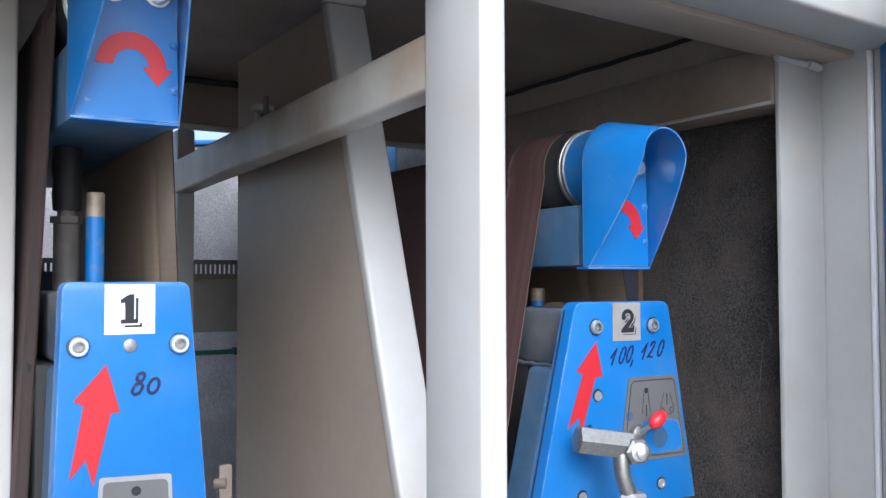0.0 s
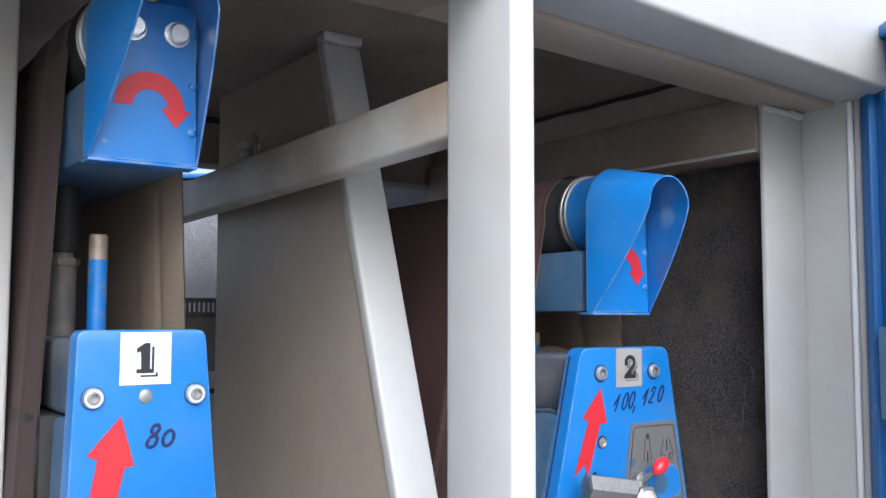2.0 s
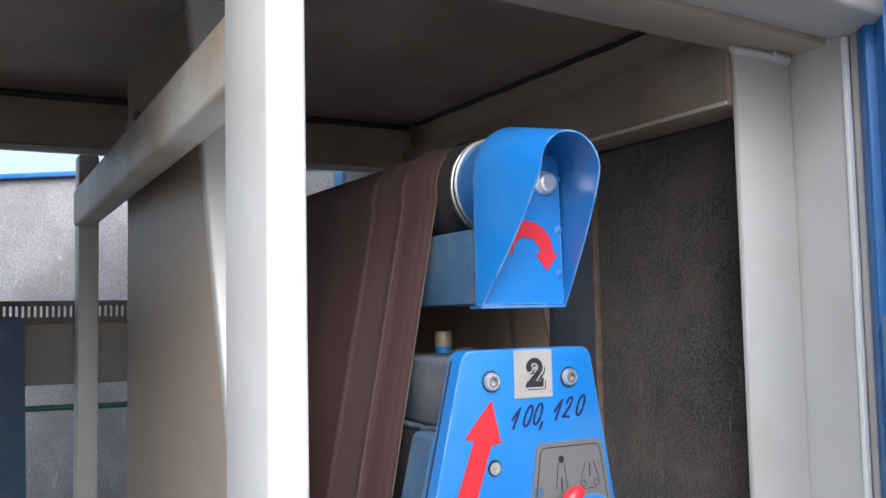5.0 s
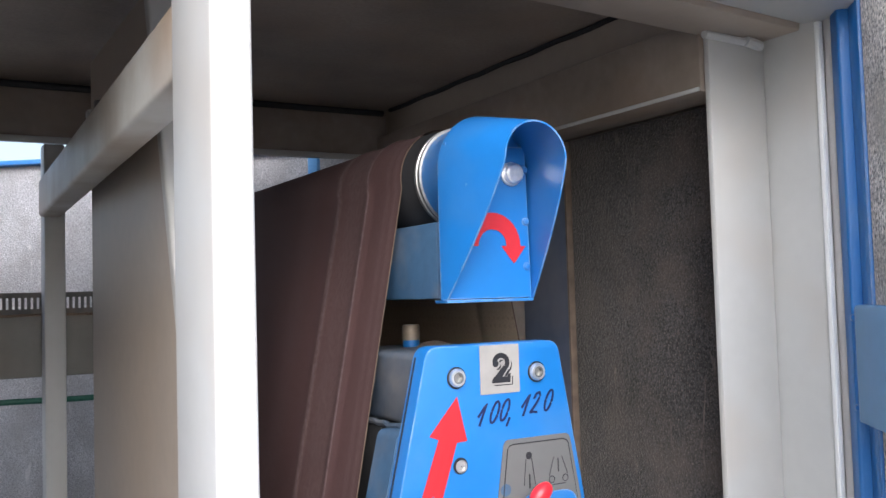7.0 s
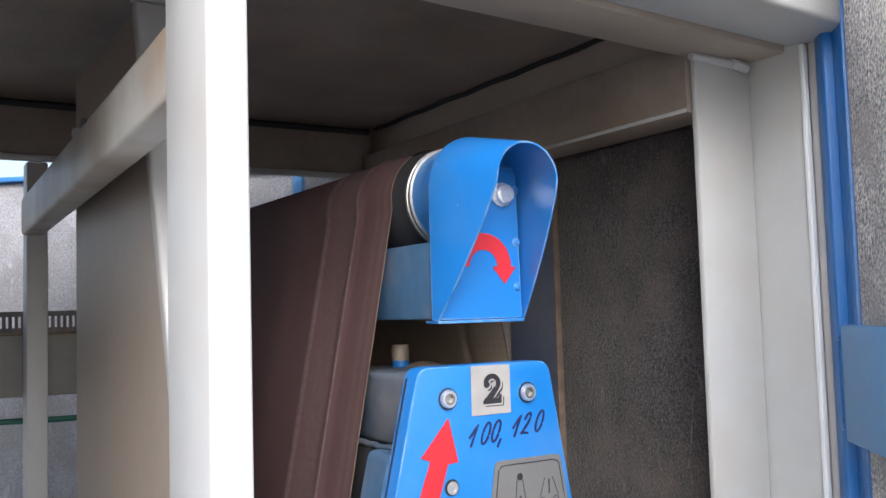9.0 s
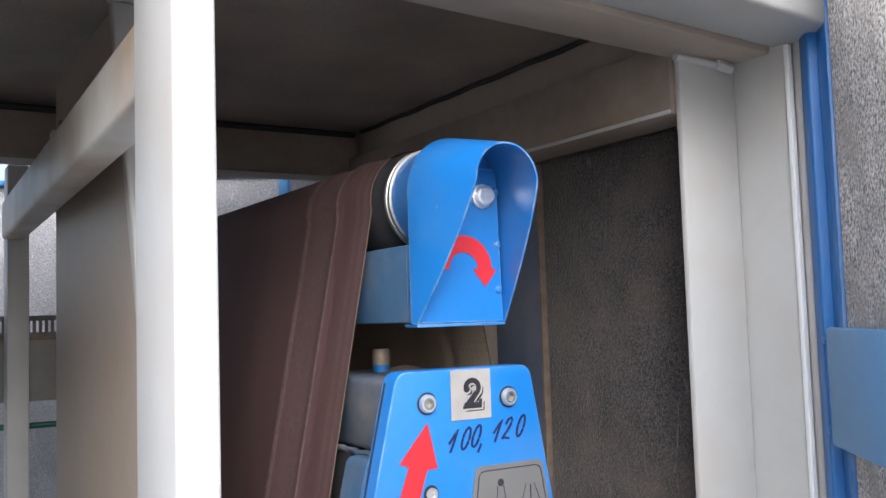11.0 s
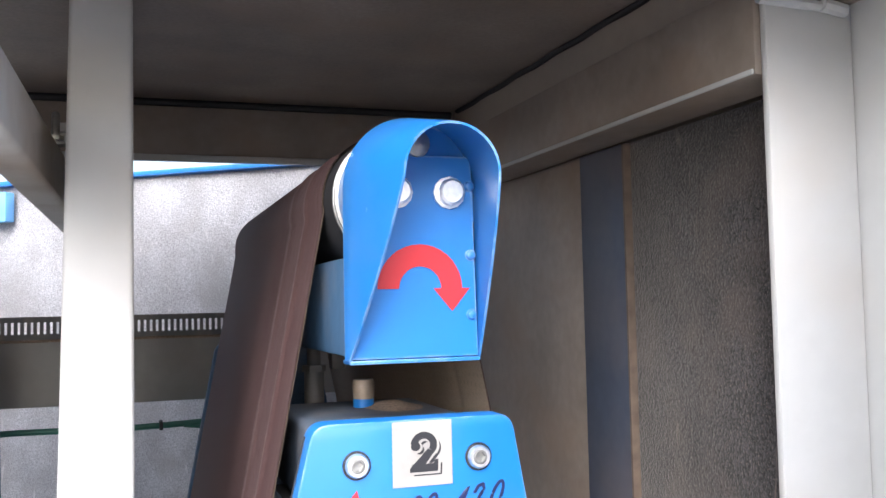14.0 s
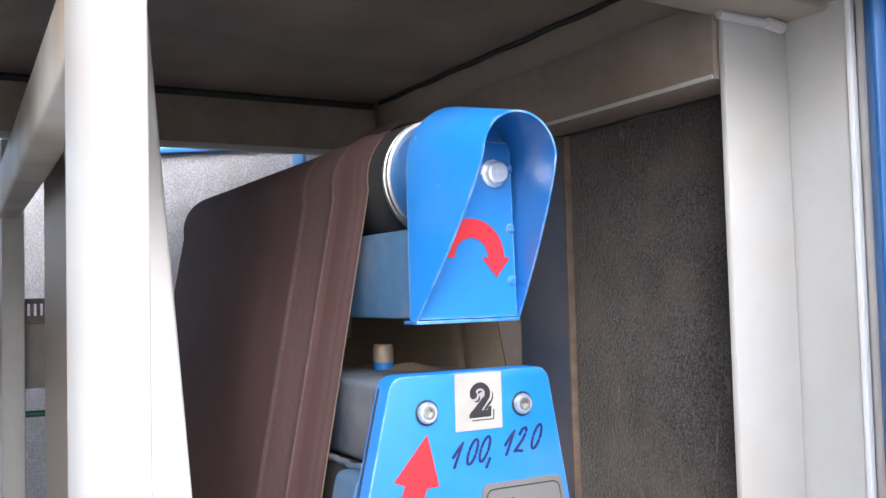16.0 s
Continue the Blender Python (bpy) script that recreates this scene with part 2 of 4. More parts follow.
BACKING = surface("tan cloth belt backing", (0.32, 0.25, 0.185), 0.8, grain=0.1, scale=300, stain=0.12, bump=0.2)

def print_dots(mat):
    """Rows of small dark printed dots, about 12 mm apart."""
    nodes, links = mat.node_tree.nodes, mat.node_tree.links
    bsdf = nodes["Principled BSDF"]
    base = bsdf.inputs["Base Color"].links[0].from_socket
    geo = nodes.new("ShaderNodeNewGeometry")
    cell = nodes.new("ShaderNodeTexVoronoi")
    cell.inputs["Scale"].default_value, cell.inputs["Randomness"].default_value = 80, 0.1
    links.new(geo.outputs["Position"], cell.inputs["Vector"])
    r = nodes.new("ShaderNodeMapRange")
    r.inputs["From Min"].default_value, r.inputs["From Max"].default_value = 0.26, 0.18
    r.inputs["To Max"].default_value = 0.2
    links.new(cell.outputs["Distance"], r.inputs["Value"])
    mix = nodes.new("ShaderNodeMix")
    mix.data_type = "RGBA"
    mix.inputs["B"].default_value = (0.10, 0.075, 0.05, 1)
    links.new(base, mix.inputs["A"]), links.new(r.outputs[0], mix.inputs["Factor"])
    links.new(mix.outputs["Result"], bsdf.inputs["Base Color"])


print_dots(BACKING)


# ---- mesh helpers ----
def box(x0, x1, y0, y1, z0, z1, bevel=0.0, segments=2):
    bm = bmesh.new()
    bmesh.ops.create_cube(bm, size=1, matrix=Matrix.Translation(((x0 + x1) / 2, (y0 + y1) / 2, (z0 + z1) / 2)) @ Matrix.Diagonal((x1 - x0, y1 - y0, z1 - z0, 1)))
    if bevel:
        bmesh.ops.bevel(bm, geom=bm.edges[:], offset=bevel, segments=segments, profile=0.5, affect="EDGES")
    return bm


def prism(points, y0, y1, bevel=0.0, segments=2):
    """A solid with outline points (x, z), from y0 (front) to y1."""
    bm = bmesh.new()
    front = [bm.verts.new((x, y0, z)) for x, z in points]
    back = [bm.verts.new((x, y1, z)) for x, z in points]
    n = len(points)
    bm.faces.new(front), bm.faces.new(back[::-1])
    for i in range(n):
        bm.faces.new((front[i], back[i], back[(i + 1) % n], front[(i + 1) % n]))
    bmesh.ops.recalc_face_normals(bm, faces=bm.faces[:])
    if bevel:
        edges = [e for e in bm.edges if abs(e.verts[0].co.y - e.verts[1].co.y) < 1e-6 and abs(e.verts[0].co.y - y0) < 1e-6]
        bmesh.ops.bevel(bm, geom=edges, offset=bevel, segments=segments, profile=0.5, affect="EDGES")
    return bm


def rounded(points, radius, steps=5):
    """Round the corners of an outline; radius is a number or one for each corner."""
    out, n = [], len(points)
    for i in range(n):
        r = radius[i] if isinstance(radius, (list, tuple)) else radius
        p, a, b = Vector(points[i]), Vector(points[i - 1]), Vector(points[(i + 1) % n])
        if r <= 0:
            out.append(tuple(p))
            continue
        s, e = p + (a - p).normalized() * r, p + (b - p).normalized() * r
        for k in range(steps + 1):
            t = k / steps
            out.append(tuple((1 - t) ** 2 * s + 2 * t * (1 - t) * p + t * t * e))
    return out


def spin(profile, centre, axis="Y", segments=40, caps=True):
    """A turned solid: profile of (distance along the axis, radius)."""
    bm = bmesh.new()
    rings = []
    for d, r in profile:
        ring = []
        for k in range(segments):
            a = 2 * math.pi * k / segments
            u, v = r * math.cos(a), r * math.sin(a)
            co = {"X": (d, u, v), "Y": (u, d, v), "Z": (u, v, d)}[axis]
            ring.append(bm.verts.new(Vector(centre) + Vector(co)))
        rings.append(ring)
    for a, b in zip(rings, rings[1:]):
        for k in range(segments):
            bm.faces.new((a[k], a[(k + 1) % segments], b[(k + 1) % segments], b[k]))
    if caps:
        bm.faces.new(rings[0]), bm.faces.new(rings[-1])
    bmesh.ops.recalc_face_normals(bm, faces=bm.faces[:])
    return bm


def tube(points, radius, sides=10):
    """A round bar or cord along a line of points."""
    bm = bmesh.new()
    pts = [Vector(p) for p in points]
    rings = []
    for i, p in enumerate(pts):
        d = (pts[min(i + 1, len(pts) - 1)] - pts[max(i - 1, 0)]).normalized()
        u = d.cross(Vector((0, 0, 1)) if abs(d.z) < 0.9 else Vector((1, 0, 0))).normalized()
        v = d.cross(u)
        rings.append([bm.verts.new(p + radius * (math.cos(2 * math.pi * k / sides) * u + math.sin(2 * math.pi * k / sides) * v)) for k in range(sides)])
    for a, b in zip(rings, rings[1:]):
        for k in range(sides):
            bm.faces.new((a[k], a[(k + 1) % sides], b[(k + 1) % sides], b[k]))
    bm.faces.new(rings[0]), bm.faces.new(rings[-1])
    bmesh.ops.recalc_face_normals(bm, faces=bm.faces[:])
    return bm


def join(*meshes):
    out = bmesh.new()
    for bm in meshes:
        me = bpy.data.meshes.new("tmp")
        bm.to_mesh(me), bm.free()
        out.from_mesh(me)
        bpy.data.meshes.remove(me)
    return out


def moved(bm, m):
    bm.transform(m)
    return bm


def thing(name, place, label, category, group="", kind=""):
    ob = new(name)
    ob.empty_display_size = 0.05
    ob.location = place
    bpy.context.view_layer.update()
    return tagged(ob, label, category, group, kind)


def part(name, bm, material, parent=None, label="", smooth=True, kind=""):
    me = bpy.data.meshes.new(name)
    bm.to_mesh(me), bm.free()
    mats = material if isinstance(material, (list, tuple)) else [material]
    for m in mats:
        me.materials.append(m)
    if smooth:
        me.polygons.foreach_set("use_smooth", [True] * len(me.polygons))
        me.set_sharp_from_angle(angle=radians(38))
    ob = new(name, me)
    if parent:
        bpy.context.view_layer.update()
        ob.parent = parent
        ob.matrix_parent_inverse = parent.matrix_world.inverted()
    return tagged(ob, label, kind=kind)


def line_of(a, b, n):
    return [tuple(Vector(a).lerp(Vector(b), k / n)) for k in range(n + 1)]


# ---- ground ----
g = part("ground", box(-150, 150, -150, 150, -0.1, 0.0), CONCRETE)
tagged(g, "grey concrete floor around the sanding machine", "floor", kind="structure")

# ---- machine cabinet ----
cab = thing("machine_cabinet", (0.7, 1.6, 0.0), "light grey welded steel sander cabinet with open front", "machine")
SKEW = 5.0  # the bay on the unit 2 side stands slightly askew
part("middle_post", box(0.614, 0.652, 0.918, 1.053, 0.0, 2.058, 0.006, 3), PAINT, cab, "light grey square steel post")
part("front_beam", box(-0.9, 0.651, 0.922, 1.056, 2.059, 2.24, 0.008, 3), PAINT, cab)
# both lintels take the inner taupe so that they look less lit
part("lintel", box(-0.9, 0.651, 1.058, 1.166, 2.054, 2.2, 0.004), PANEL, cab, "steel lintel behind the front beam, taupe standing for shade")
turn = Matrix.Translation((0.653, 0.925, 0)) @ Matrix.Rotation(radians(SKEW), 4, "Z")
part("front_beam", moved(box(0.0, 1.06, 0.0, 0.124, 2.060, 2.24, 0.008, 3), turn), PAINT, cab)
part("lintel", moved(box(0.0, 1.06, 0.126, 0.234, 2.052, 2.2, 0.004), turn), PANEL, cab, "steel lintel behind the front beam, taupe standing for shade")
part("fascia", moved(box(0.0, 1.06, 0.004, 0.03, 2.242, 2.75, 0.003), turn), PAINT, cab)
part("fascia", box(-0.9, 0.651, 0.926, 0.95, 2.242, 2.75, 0.003), PAINT, cab)
# recessed post and its outer reveal, where the door closes
part("right_post", box(1.520, 1.651, 1.212, 1.224, 0.0, 2.051, 0.003), PAINT, cab)
part("reveal", box(1.652, 1.70, 1.108, 1.226, 0.0, 2.066, 0.005, 3), PAINT, cab)
part("edge_trim", box(1.6455, 1.656, 1.0985, 1.1075, 0.3, 2.056, 0.002), TRIM, cab, "white plastic edge trim")
part("left_post", box(-0.70, -0.52, 1.212, 1.224, 0.0, 2.05, 0.003), PAINT, cab)
part("weld_seam", tube(line_of((1.508, 1.209, 2.047), (1.61, 1.209, 2.044), 8), 0.007, 8), PAINT, cab)
part("weld_seam", tube(line_of((1.60, 1.205, 2.045), (1.635, 1.205, 2.04), 5), 0.009, 8), PAINT, cab)
# roof and side
part("roof_panel", box(-0.9, 1.70, 1.17, 2.50, 2.150, 2.18), ROOF, cab, "dark stained roof lining")
part("side_beam", box(1.513, 1.602, 1.226, 2.419, 1.957, 2.076, 0.005), BEAM, cab)
part("side_ledge", box(1.541, 1.60, 1.226, 2.417, 2.0775, 2.149, 0.003), PANEL, cab, "taupe upper ledge")
part("roof_gasket", tube([(1.537, 1.23 + 0.05 * k, 2.1455 + 0.0015 * math.sin(k * 1.7)) for k in range(24)], 0.006, 8), RUBBER, cab)
part("beam_lip", box(1.508, 1.512, 1.226, 2.404, 1.9575, 1.9645, 0.0015), PAINT, cab)
part("side_panel", box(1.63, 1.66, 1.226, 2.47, 0.0, 2.10), PANEL, cab)
part("foam_lining", box(1.606, 1.629, 1.228, 1.6935, 0.02, 1.955, 0.004), FOAM_DARK, cab, "dark speckled acoustic foam")
part("side_strip", box(1.595, 1.628, 1.703, 1.862, 0.02, 1.955, 0.003), SLATE, cab, "slate blue vertical strip")
part("strip_edge", box(1.594, 1.629, 1.6955, 1.702, 0.02, 1.955, 0.002), RUST, cab, "brown strip edge")
part("rear_side_panel", box(1.598, 1.628, 1.864, 2.412, 0.02, 1.955, 0.003), BEAM, cab)
part("rear_beam", box(-0.9, 1.60, 2.42, 2.48, 2.021, 2.149, 0.004), BEAM, cab)
part("beam_flange", box(-0.9, 1.60, 2.405, 2.419, 2.010, 2.025, 0.002), PAINT, cab)
part("roof_gasket", tube(line_of((-0.9, 2.414, 2.143), (1.531, 2.414, 2.143), 6), 0.009, 8), RUBBER, cab)
part("rear_corner_post", box(1.603, 1.629, 2.421, 2.474, 0.0, 2.149, 0.003), BEAM, cab)
part("rear_post", box(0.665, 0.711, 2.41, 2.465, 0.0, 2.0095, 0.005), PAINT, cab)
part("mid_rail", box(-0.9, 1.50, 2.482, 2.53, 1.476, 1.62, 0.005), RAIL, cab, "grey steel cross rail")
# brace between middle post and rear post
bm = box(0.617, 0.665, 1.05, 2.412, 0.0, 0.079, 0.007, 3)
for v in bm.verts:
    k = (v.co.y - 1.05) / 1.28
    v.co.z = v.co.z * (1 + 0.06 * k) + 1.8565 - 0.0145 * k
    v.co.x += 0.035 * k
part("brace", bm, BRACE, cab, "light grey rectangular tube brace")
# raked divider
RAKE = 0.33
def rake(z):
    return 1.500 + RAKE * (z - 1.86)
bm = prism([(rake(0.7), 0.7), (rake(2.12), 2.12), (2.065, 2.12), (2.065, 0.7)], 0.0, 0.006)
bm.transform(Matrix(((0, 1, 0, 0.712), (1, 0, 0, 0.01), (0, 0, 1, 0), (0, 0, 0, 1))))
part("divider_plate", bm, PANEL, cab, "taupe painted divider plate")
bm = box(0.708, 0.787, -0.028, 0.0, 0.7, 2.130, 0.006, 3)
for v in bm.verts:
    v.co.y += rake(v.co.z) + 0.012
part("divider_bar", bm, PAINT, cab, "light grey raked flat bar")
part("divider_bar", box(0.104, 0.175, 1.486, 1.512, 0.7, 2.122, 0.006, 3), PAINT, cab, "light grey flat bar")
part("divider_plate", box(0.106, 0.112, 1.514, 2.10, 0.7, 2.12), PANEL, cab, "taupe painted divider plate")
part("bar_cap", box(0.102, 0.177, 1.484, 1.514, 2.1225, 2.149, 0.006), PAINT, cab)
part("bar_cap", box(0.705, 0.789, rake(2.12) - 0.021, rake(2.12) + 0.014, 2.1305, 2.1495, 0.006), PAINT, cab)
# unseen outer skin, added so light comes in at open front and rear only
part("left_skin", box(-0.93, -0.90, 0.93, 2.53, 0.0, 2.2), PANEL, cab)
part("bed", box(-0.9, 1.60, 1.30, 2.40, 0.0, 0.68), GREEN, cab, "dark machine bed under the heads")

# ---- front door, part of the cabinet, swung open ----
OPEN = 52.0
hinge = Matrix.Translation((1.668, 1.078, 0.0)) @ Matrix.Rotation(radians(OPEN), 4, "Z")
def swing(bm):  # door drawn closed: it runs to -x from the hinge, inner face towards +y
    return moved(bm, hinge)
door = part("cabinet_door", swing(box(-0.92, 0.0, -0.045, -0.028, 0.35, 2.18, 0.003)), BLUE, cab, "blue steel cabinet door, swung open")
part("door_edge", swing(box(-0.040, 0.0, -0.027, 0.014, 0.35, 2.18, 0.005, 3)), BLUE, door)
part("door_edge", swing(box(-0.92, -0.896, -0.027, 0.012, 0.35, 2.18, 0.005, 3)), BLUE, door)
part("door_edge", swing(box(-0.895, -0.041, -0.027, 0.012, 2.155, 2.18, 0.005, 3)), BLUE, door)
part("door_lip", swing(box(-0.085, -0.041, -0.027, -0.002, 0.36, 2.154, 0.004)), BLUE, door)
part("foam_lining", swing(box(-0.894, -0.086, -0.027, -0.006, 0.38, 2.15, 0.006)), FOAM_DOOR, door, "rubbed brown grey acoustic foam, lightened for sky light")
part("hinge_box", swing(box(-0.50, -0.062, -0.001, 0.018, 1.43, 1.605, 0.006)), PALEBLUE, door, "pale blue folded hinge box")
for z in (1.45, 1.585):
    part("rivet", swing(spin([(-0.006, 0.005), (0.004, 0.005), (0.006, 0.003)], (-0.048, 0.014, z), "X", 12)), BLUE, door)
part("door_seal", box(1.664, 1.690, 1.083, 1.107, 0.3, 2.10, 0.006, 3), SEAL, cab, "grey rubber door seal")
# a bracket and a weld lump up on the frame
part("weld_lump", join(tube([(0.072, 1.15, 2.052), (0.095, 1.152, 2.048), (0.118, 1.145, 2.054)], 0.012, 10), box(0.115, 0.15, 1.135, 1.165, 2.044, 2.0575, 0.004)), OLDSTEEL, cab, "glossy weld lump")
part("bed_bracket", join(box(0.468, 0.490, 1.445, 1.455, 1.20, 1.318, 0.004), tube([(0.462, 1.45, 1.29), (0.478, 1.44, 1.29)], 0.008, 12)), BEAM, cab)
stud = part("stud", join(spin([(1.925, 0.006), (1.985, 0.006), (1.988, 0.004)], (0.676, 1.80, 0), "Z", 12), spin([(1.945, 0.012), (1.951, 0.012)], (0.676, 1.80, 0), "Z", 6), box(0.662, 0.690, 1.785, 1.815, 1.936, 1.941, 0.001)), OLDSTEEL, cab, "small steel stud on the brace")

part("clip_bracket", join(box(0.668, 0.7115, 1.845, 1.872, 1.967, 1.981, 0.003), tube([(0.675, 1.858, 1.956), (0.7115, 1.858, 1.956)], 0.010, 12)), PAINT, cab, "pale clip bracket on the divider plate")

# ---- rear door, standing open behind the machine ----
rd = thing("rear_door", (0.93, 3.02, 0.0), "blue framed rear door, foam lining paled for daylight, swung open", "door")
back = Matrix.Translation((1.65, 2.483, 0.0)) @ Matrix.Rotation(radians(-36.8), 4, "Z")
def ajar(bm):  # drawn running to -x from its hinge, lining towards -y
    return moved(bm, back)
part("door_panel", ajar(box(-1.78, 0.0, 0.03, 0.05, 0.2, 2.082)), BLUE, rd)
foam = bmesh.new()
nx, nz = 90, 70
grid = [[foam.verts.new((-1.76 + 1.74 * i / nx, -0.004 * math.sin(0.23 * k + 0.6 * math.sin(i * 0.09)) - 0.003 * math.sin(i * 0.17 + k * 0.11), 0.22 + 1.845 * k / nz)) for k in range(nz + 1)] for i in range(nx + 1)]
for i in range(nx):
    for k in range(nz):
        foam.faces.new((grid[i][k], grid[i + 1][k], grid[i + 1][k + 1], grid[i][k + 1]))
bmesh.ops.solidify(foam, geom=foam.faces[:], thickness=-0.02)
part("foam_lining", ajar(foam), FOAM_LIT, rd, "wavy foam paled to grey for daylight")
part("door_edge", ajar(box(-1.78, 0.0, -0.022, 0.028, 2.067, 2.082, 0.004)), BLUE, rd)
for x, w in ((-0.275, 0.014), (-1.52, 0.035)):
    part("hinge_box", ajar(box(x - w, x + w, -0.05, -0.012, 1.955, 2.045, 0.004)), PALEBLUE, rd)
for x in (-0.25, -1.5):
    part("foot", ajar(box(x - 0.05, x + 0.05, -0.05, 0.1, 0.0, 0.199)), BLUE, rd)

# ---- slotted duct and hose along the rear rail ----
duct = thing("cable_duct", (0.9, 2.50, 1.621), "dark grey slotted cable duct on the rear rail", "duct")
part("base", box(-0.6, 1.47, 2.484, 2.524, 1.622, 1.634), DUCT, duct)
part("cover", box(-0.6, 1.47, 2.482, 2.526, 1.660, 1.672), DUCT, duct)
tooth = None
for k in range(158):
    x = -0.598 + k * 0.0130
    if tooth is None:
        tooth = part("tooth", box(x, x + 0.0075, 2.484, 2.488, 1.633, 1.661), DUCT, duct, smooth=False)
    else:
        o = new("tooth", tooth.data)
        o.parent, o.matrix_parent_inverse = duct, tooth.matrix_parent_inverse.copy()
        o.location.x = k * 0.0130
pts = [(-0.6 + 0.05 * k, 2.48 + 0.004 * math.sin(k * 0.7), 1.418 + 0.010 * math.cos(k * 0.21) - 0.006 * math.sin(k * 0.5)) for k in range(43)]
hose = part("air_hose", tube(pts, 0.007, 10), HOSE)
tagged(hose, "dark green air hose running below the rear rail", "hose")
branch = [(0.98 + 0.05 * k, 2.478 - 0.004 * math.sin(k * 0.9), 1.411 + 0.0006 * k * k + 0.004 * math.sin(k)) for k in range(11)]
branch_hose = part("air_hose", tube([(0.90, 2.48, 1.420)] + branch, 0.0045, 8), HOSE)
tagged(branch_hose, "thin dark green air hose branching off below the rear rail", "hose")
for k in (8, 20, 29, 38):
    part("hose_clip", box(pts[k][0] - 0.004, pts[k][0] + 0.004, pts[k][1] - 0.009, 2.51, pts[k][2] - 0.01, pts[k][2] + 0.01, 0.002), RUBBER, hose)


# ---- sanding heads ----
def arc_arrow(cx, cz, y, r_out, r_in):
    """A flat arrow that bends over a half circle, its head pointing down."""
    outer = [(cx + r_out * math.cos(math.radians(a)), cz + r_out * math.sin(math.radians(a))) for a in range(180, -1, -10)]
    inner = [(cx + r_in * math.cos(math.radians(a)), cz + r_in * math.sin(math.radians(a))) for a in range(0, 181, 10)]
    mid, half = (r_out + r_in) / 2, (r_out - r_in) / 2
    head = [(cx + mid + half * 1.75, cz), (cx + mid, cz - half * 2.1), (cx + mid - half * 1.75, cz)]
    bm = bmesh.new()
    ring = [[bm.verts.new((x, yy, z)) for x, z in outer + head + inner] for yy in (y, y + 0.0006)]
    n = len(outer)
    for vs in ring:
        o, h, i = vs[:n], vs[n:n + 3], vs[n + 3:][::-1]
        for k in range(n - 1):
            bm.faces.new((o[k], o[k + 1], i[k + 1], i[k]))
        bm.faces.new(h)
    bmesh.ops.recalc_face_normals(bm, faces=bm.faces[:])
    return bm


def tall_arrow(tip, pts, y):
    """A flat upright arrow with a swallow tail; pts run from its right barb round to its left barb."""
    out = [tip] + [(tip[0] + x, tip[1] + z) for x, z in pts]
    bm = bmesh.new()
    for tri_ in ((0, 1, 7), (7, 1, 2), (7, 2, 6), (6, 2, 4), (2, 3, 4), (6, 4, 5)):
        bm.faces.new([bm.verts.new((out[i][0], y, out[i][1])) for i in tri_])
    bmesh.ops.remove_doubles(bm, verts=bm.verts[:], dist=1e-5)
    bmesh.ops.recalc_face_normals(bm, faces=bm.faces[:])
    for f in bm.faces:
        if f.normal.y > 0:
            f.normal_flip()
    return bm


def socket_screw(name, x, y, z, r, parent, ring=1.2):
    """A cap screw with a hexagon socket, ringed flat black for its counterbore's shade and dirt; y is the surface that
    it sits on.
    """
    rim = part(name, spin([(-0.0015, r), (-0.004, r), (-0.0065, r * 0.86), (-0.0065, r * 0.62)], (x, y, z), "Y", 32, False), STEEL, parent, "bright socket head screw")
    part("counterbore_ring", spin([(-0.0006, r * ring), (-0.0012, r * ring), (-0.0012, r * 0.98)], (x, y, z), "Y", 32, False), INK, rim)
    part("socket", join(spin([(-0.0065, r * 0.63), (-0.0068, r * 0.5), (-0.0020, r * 0.46), (-0.0018, 0.0004)], (x, y, z), "Y", 6, False), spin([(-0.0063, r * 0.66), (-0.0063, r * 0.45)], (x, y, z), "Y", 24, False)), OLDSTEEL, rim)
    return rim


def strokes(lines, x, z, size, y, material, parent, name, pen=0.0011, slope=0.0, slant=0.25):
    """Handwriting: round pen lines on a plate; each line is a list of (x, z) in units of the letter height."""
    made = []
    for line in lines:
        pts = []
        for a, b in zip(line, line[1:]):
            for k in range(4):
                t = k / 4
                pts.append((a[0] + (b[0] - a[0]) * t, a[1] + (b[1] - a[1]) * t))
        pts.append(line[-1])
        made.append(tube([(x + size * (u + slant * v), y, z + size * (v + slope * u)) for u, v in pts], pen, 6))
    bm = join(*made)
    for v in bm.verts:
        v.co.y = y + (v.co.y - y) * 0.3
    return part(name, bm, material, parent)


def oval(cx, cz, rx, rz, start=80, sweep=380, n=16):
    return [(cx + rx * math.cos(radians(start + sweep * k / n)), cz + rz * math.sin(radians(start + sweep * k / n))) for k in range(n + 1)]


ONE = [[(-0.16, 0.42), (0.14, 1.0), (0.06, 0.0)]]
TWO = [[(0.0, 0.72), (0.08, 0.95), (0.25, 1.0), (0.34, 0.82), (0.24, 0.5), (-0.02, 0.08), (0.1, 0.12), (0.42, 0.04)]]
ZERO = [oval(0.2, 0.5, 0.19, 0.48)]
EIGHT = [[(0.42, 0.86), (0.30, 1.0), (0.10, 0.92), (0.10, 0.68), (0.30, 0.56), (0.46, 0.36), (0.40, 0.08), (0.18, 0.0), (0.02, 0.14), (0.08, 0.42), (0.32, 0.58), (0.44, 0.78), (0.36, 0.98)]]


def at(glyph, dx):
    return [[(u + dx, v) for u, v in line] for line in glyph]


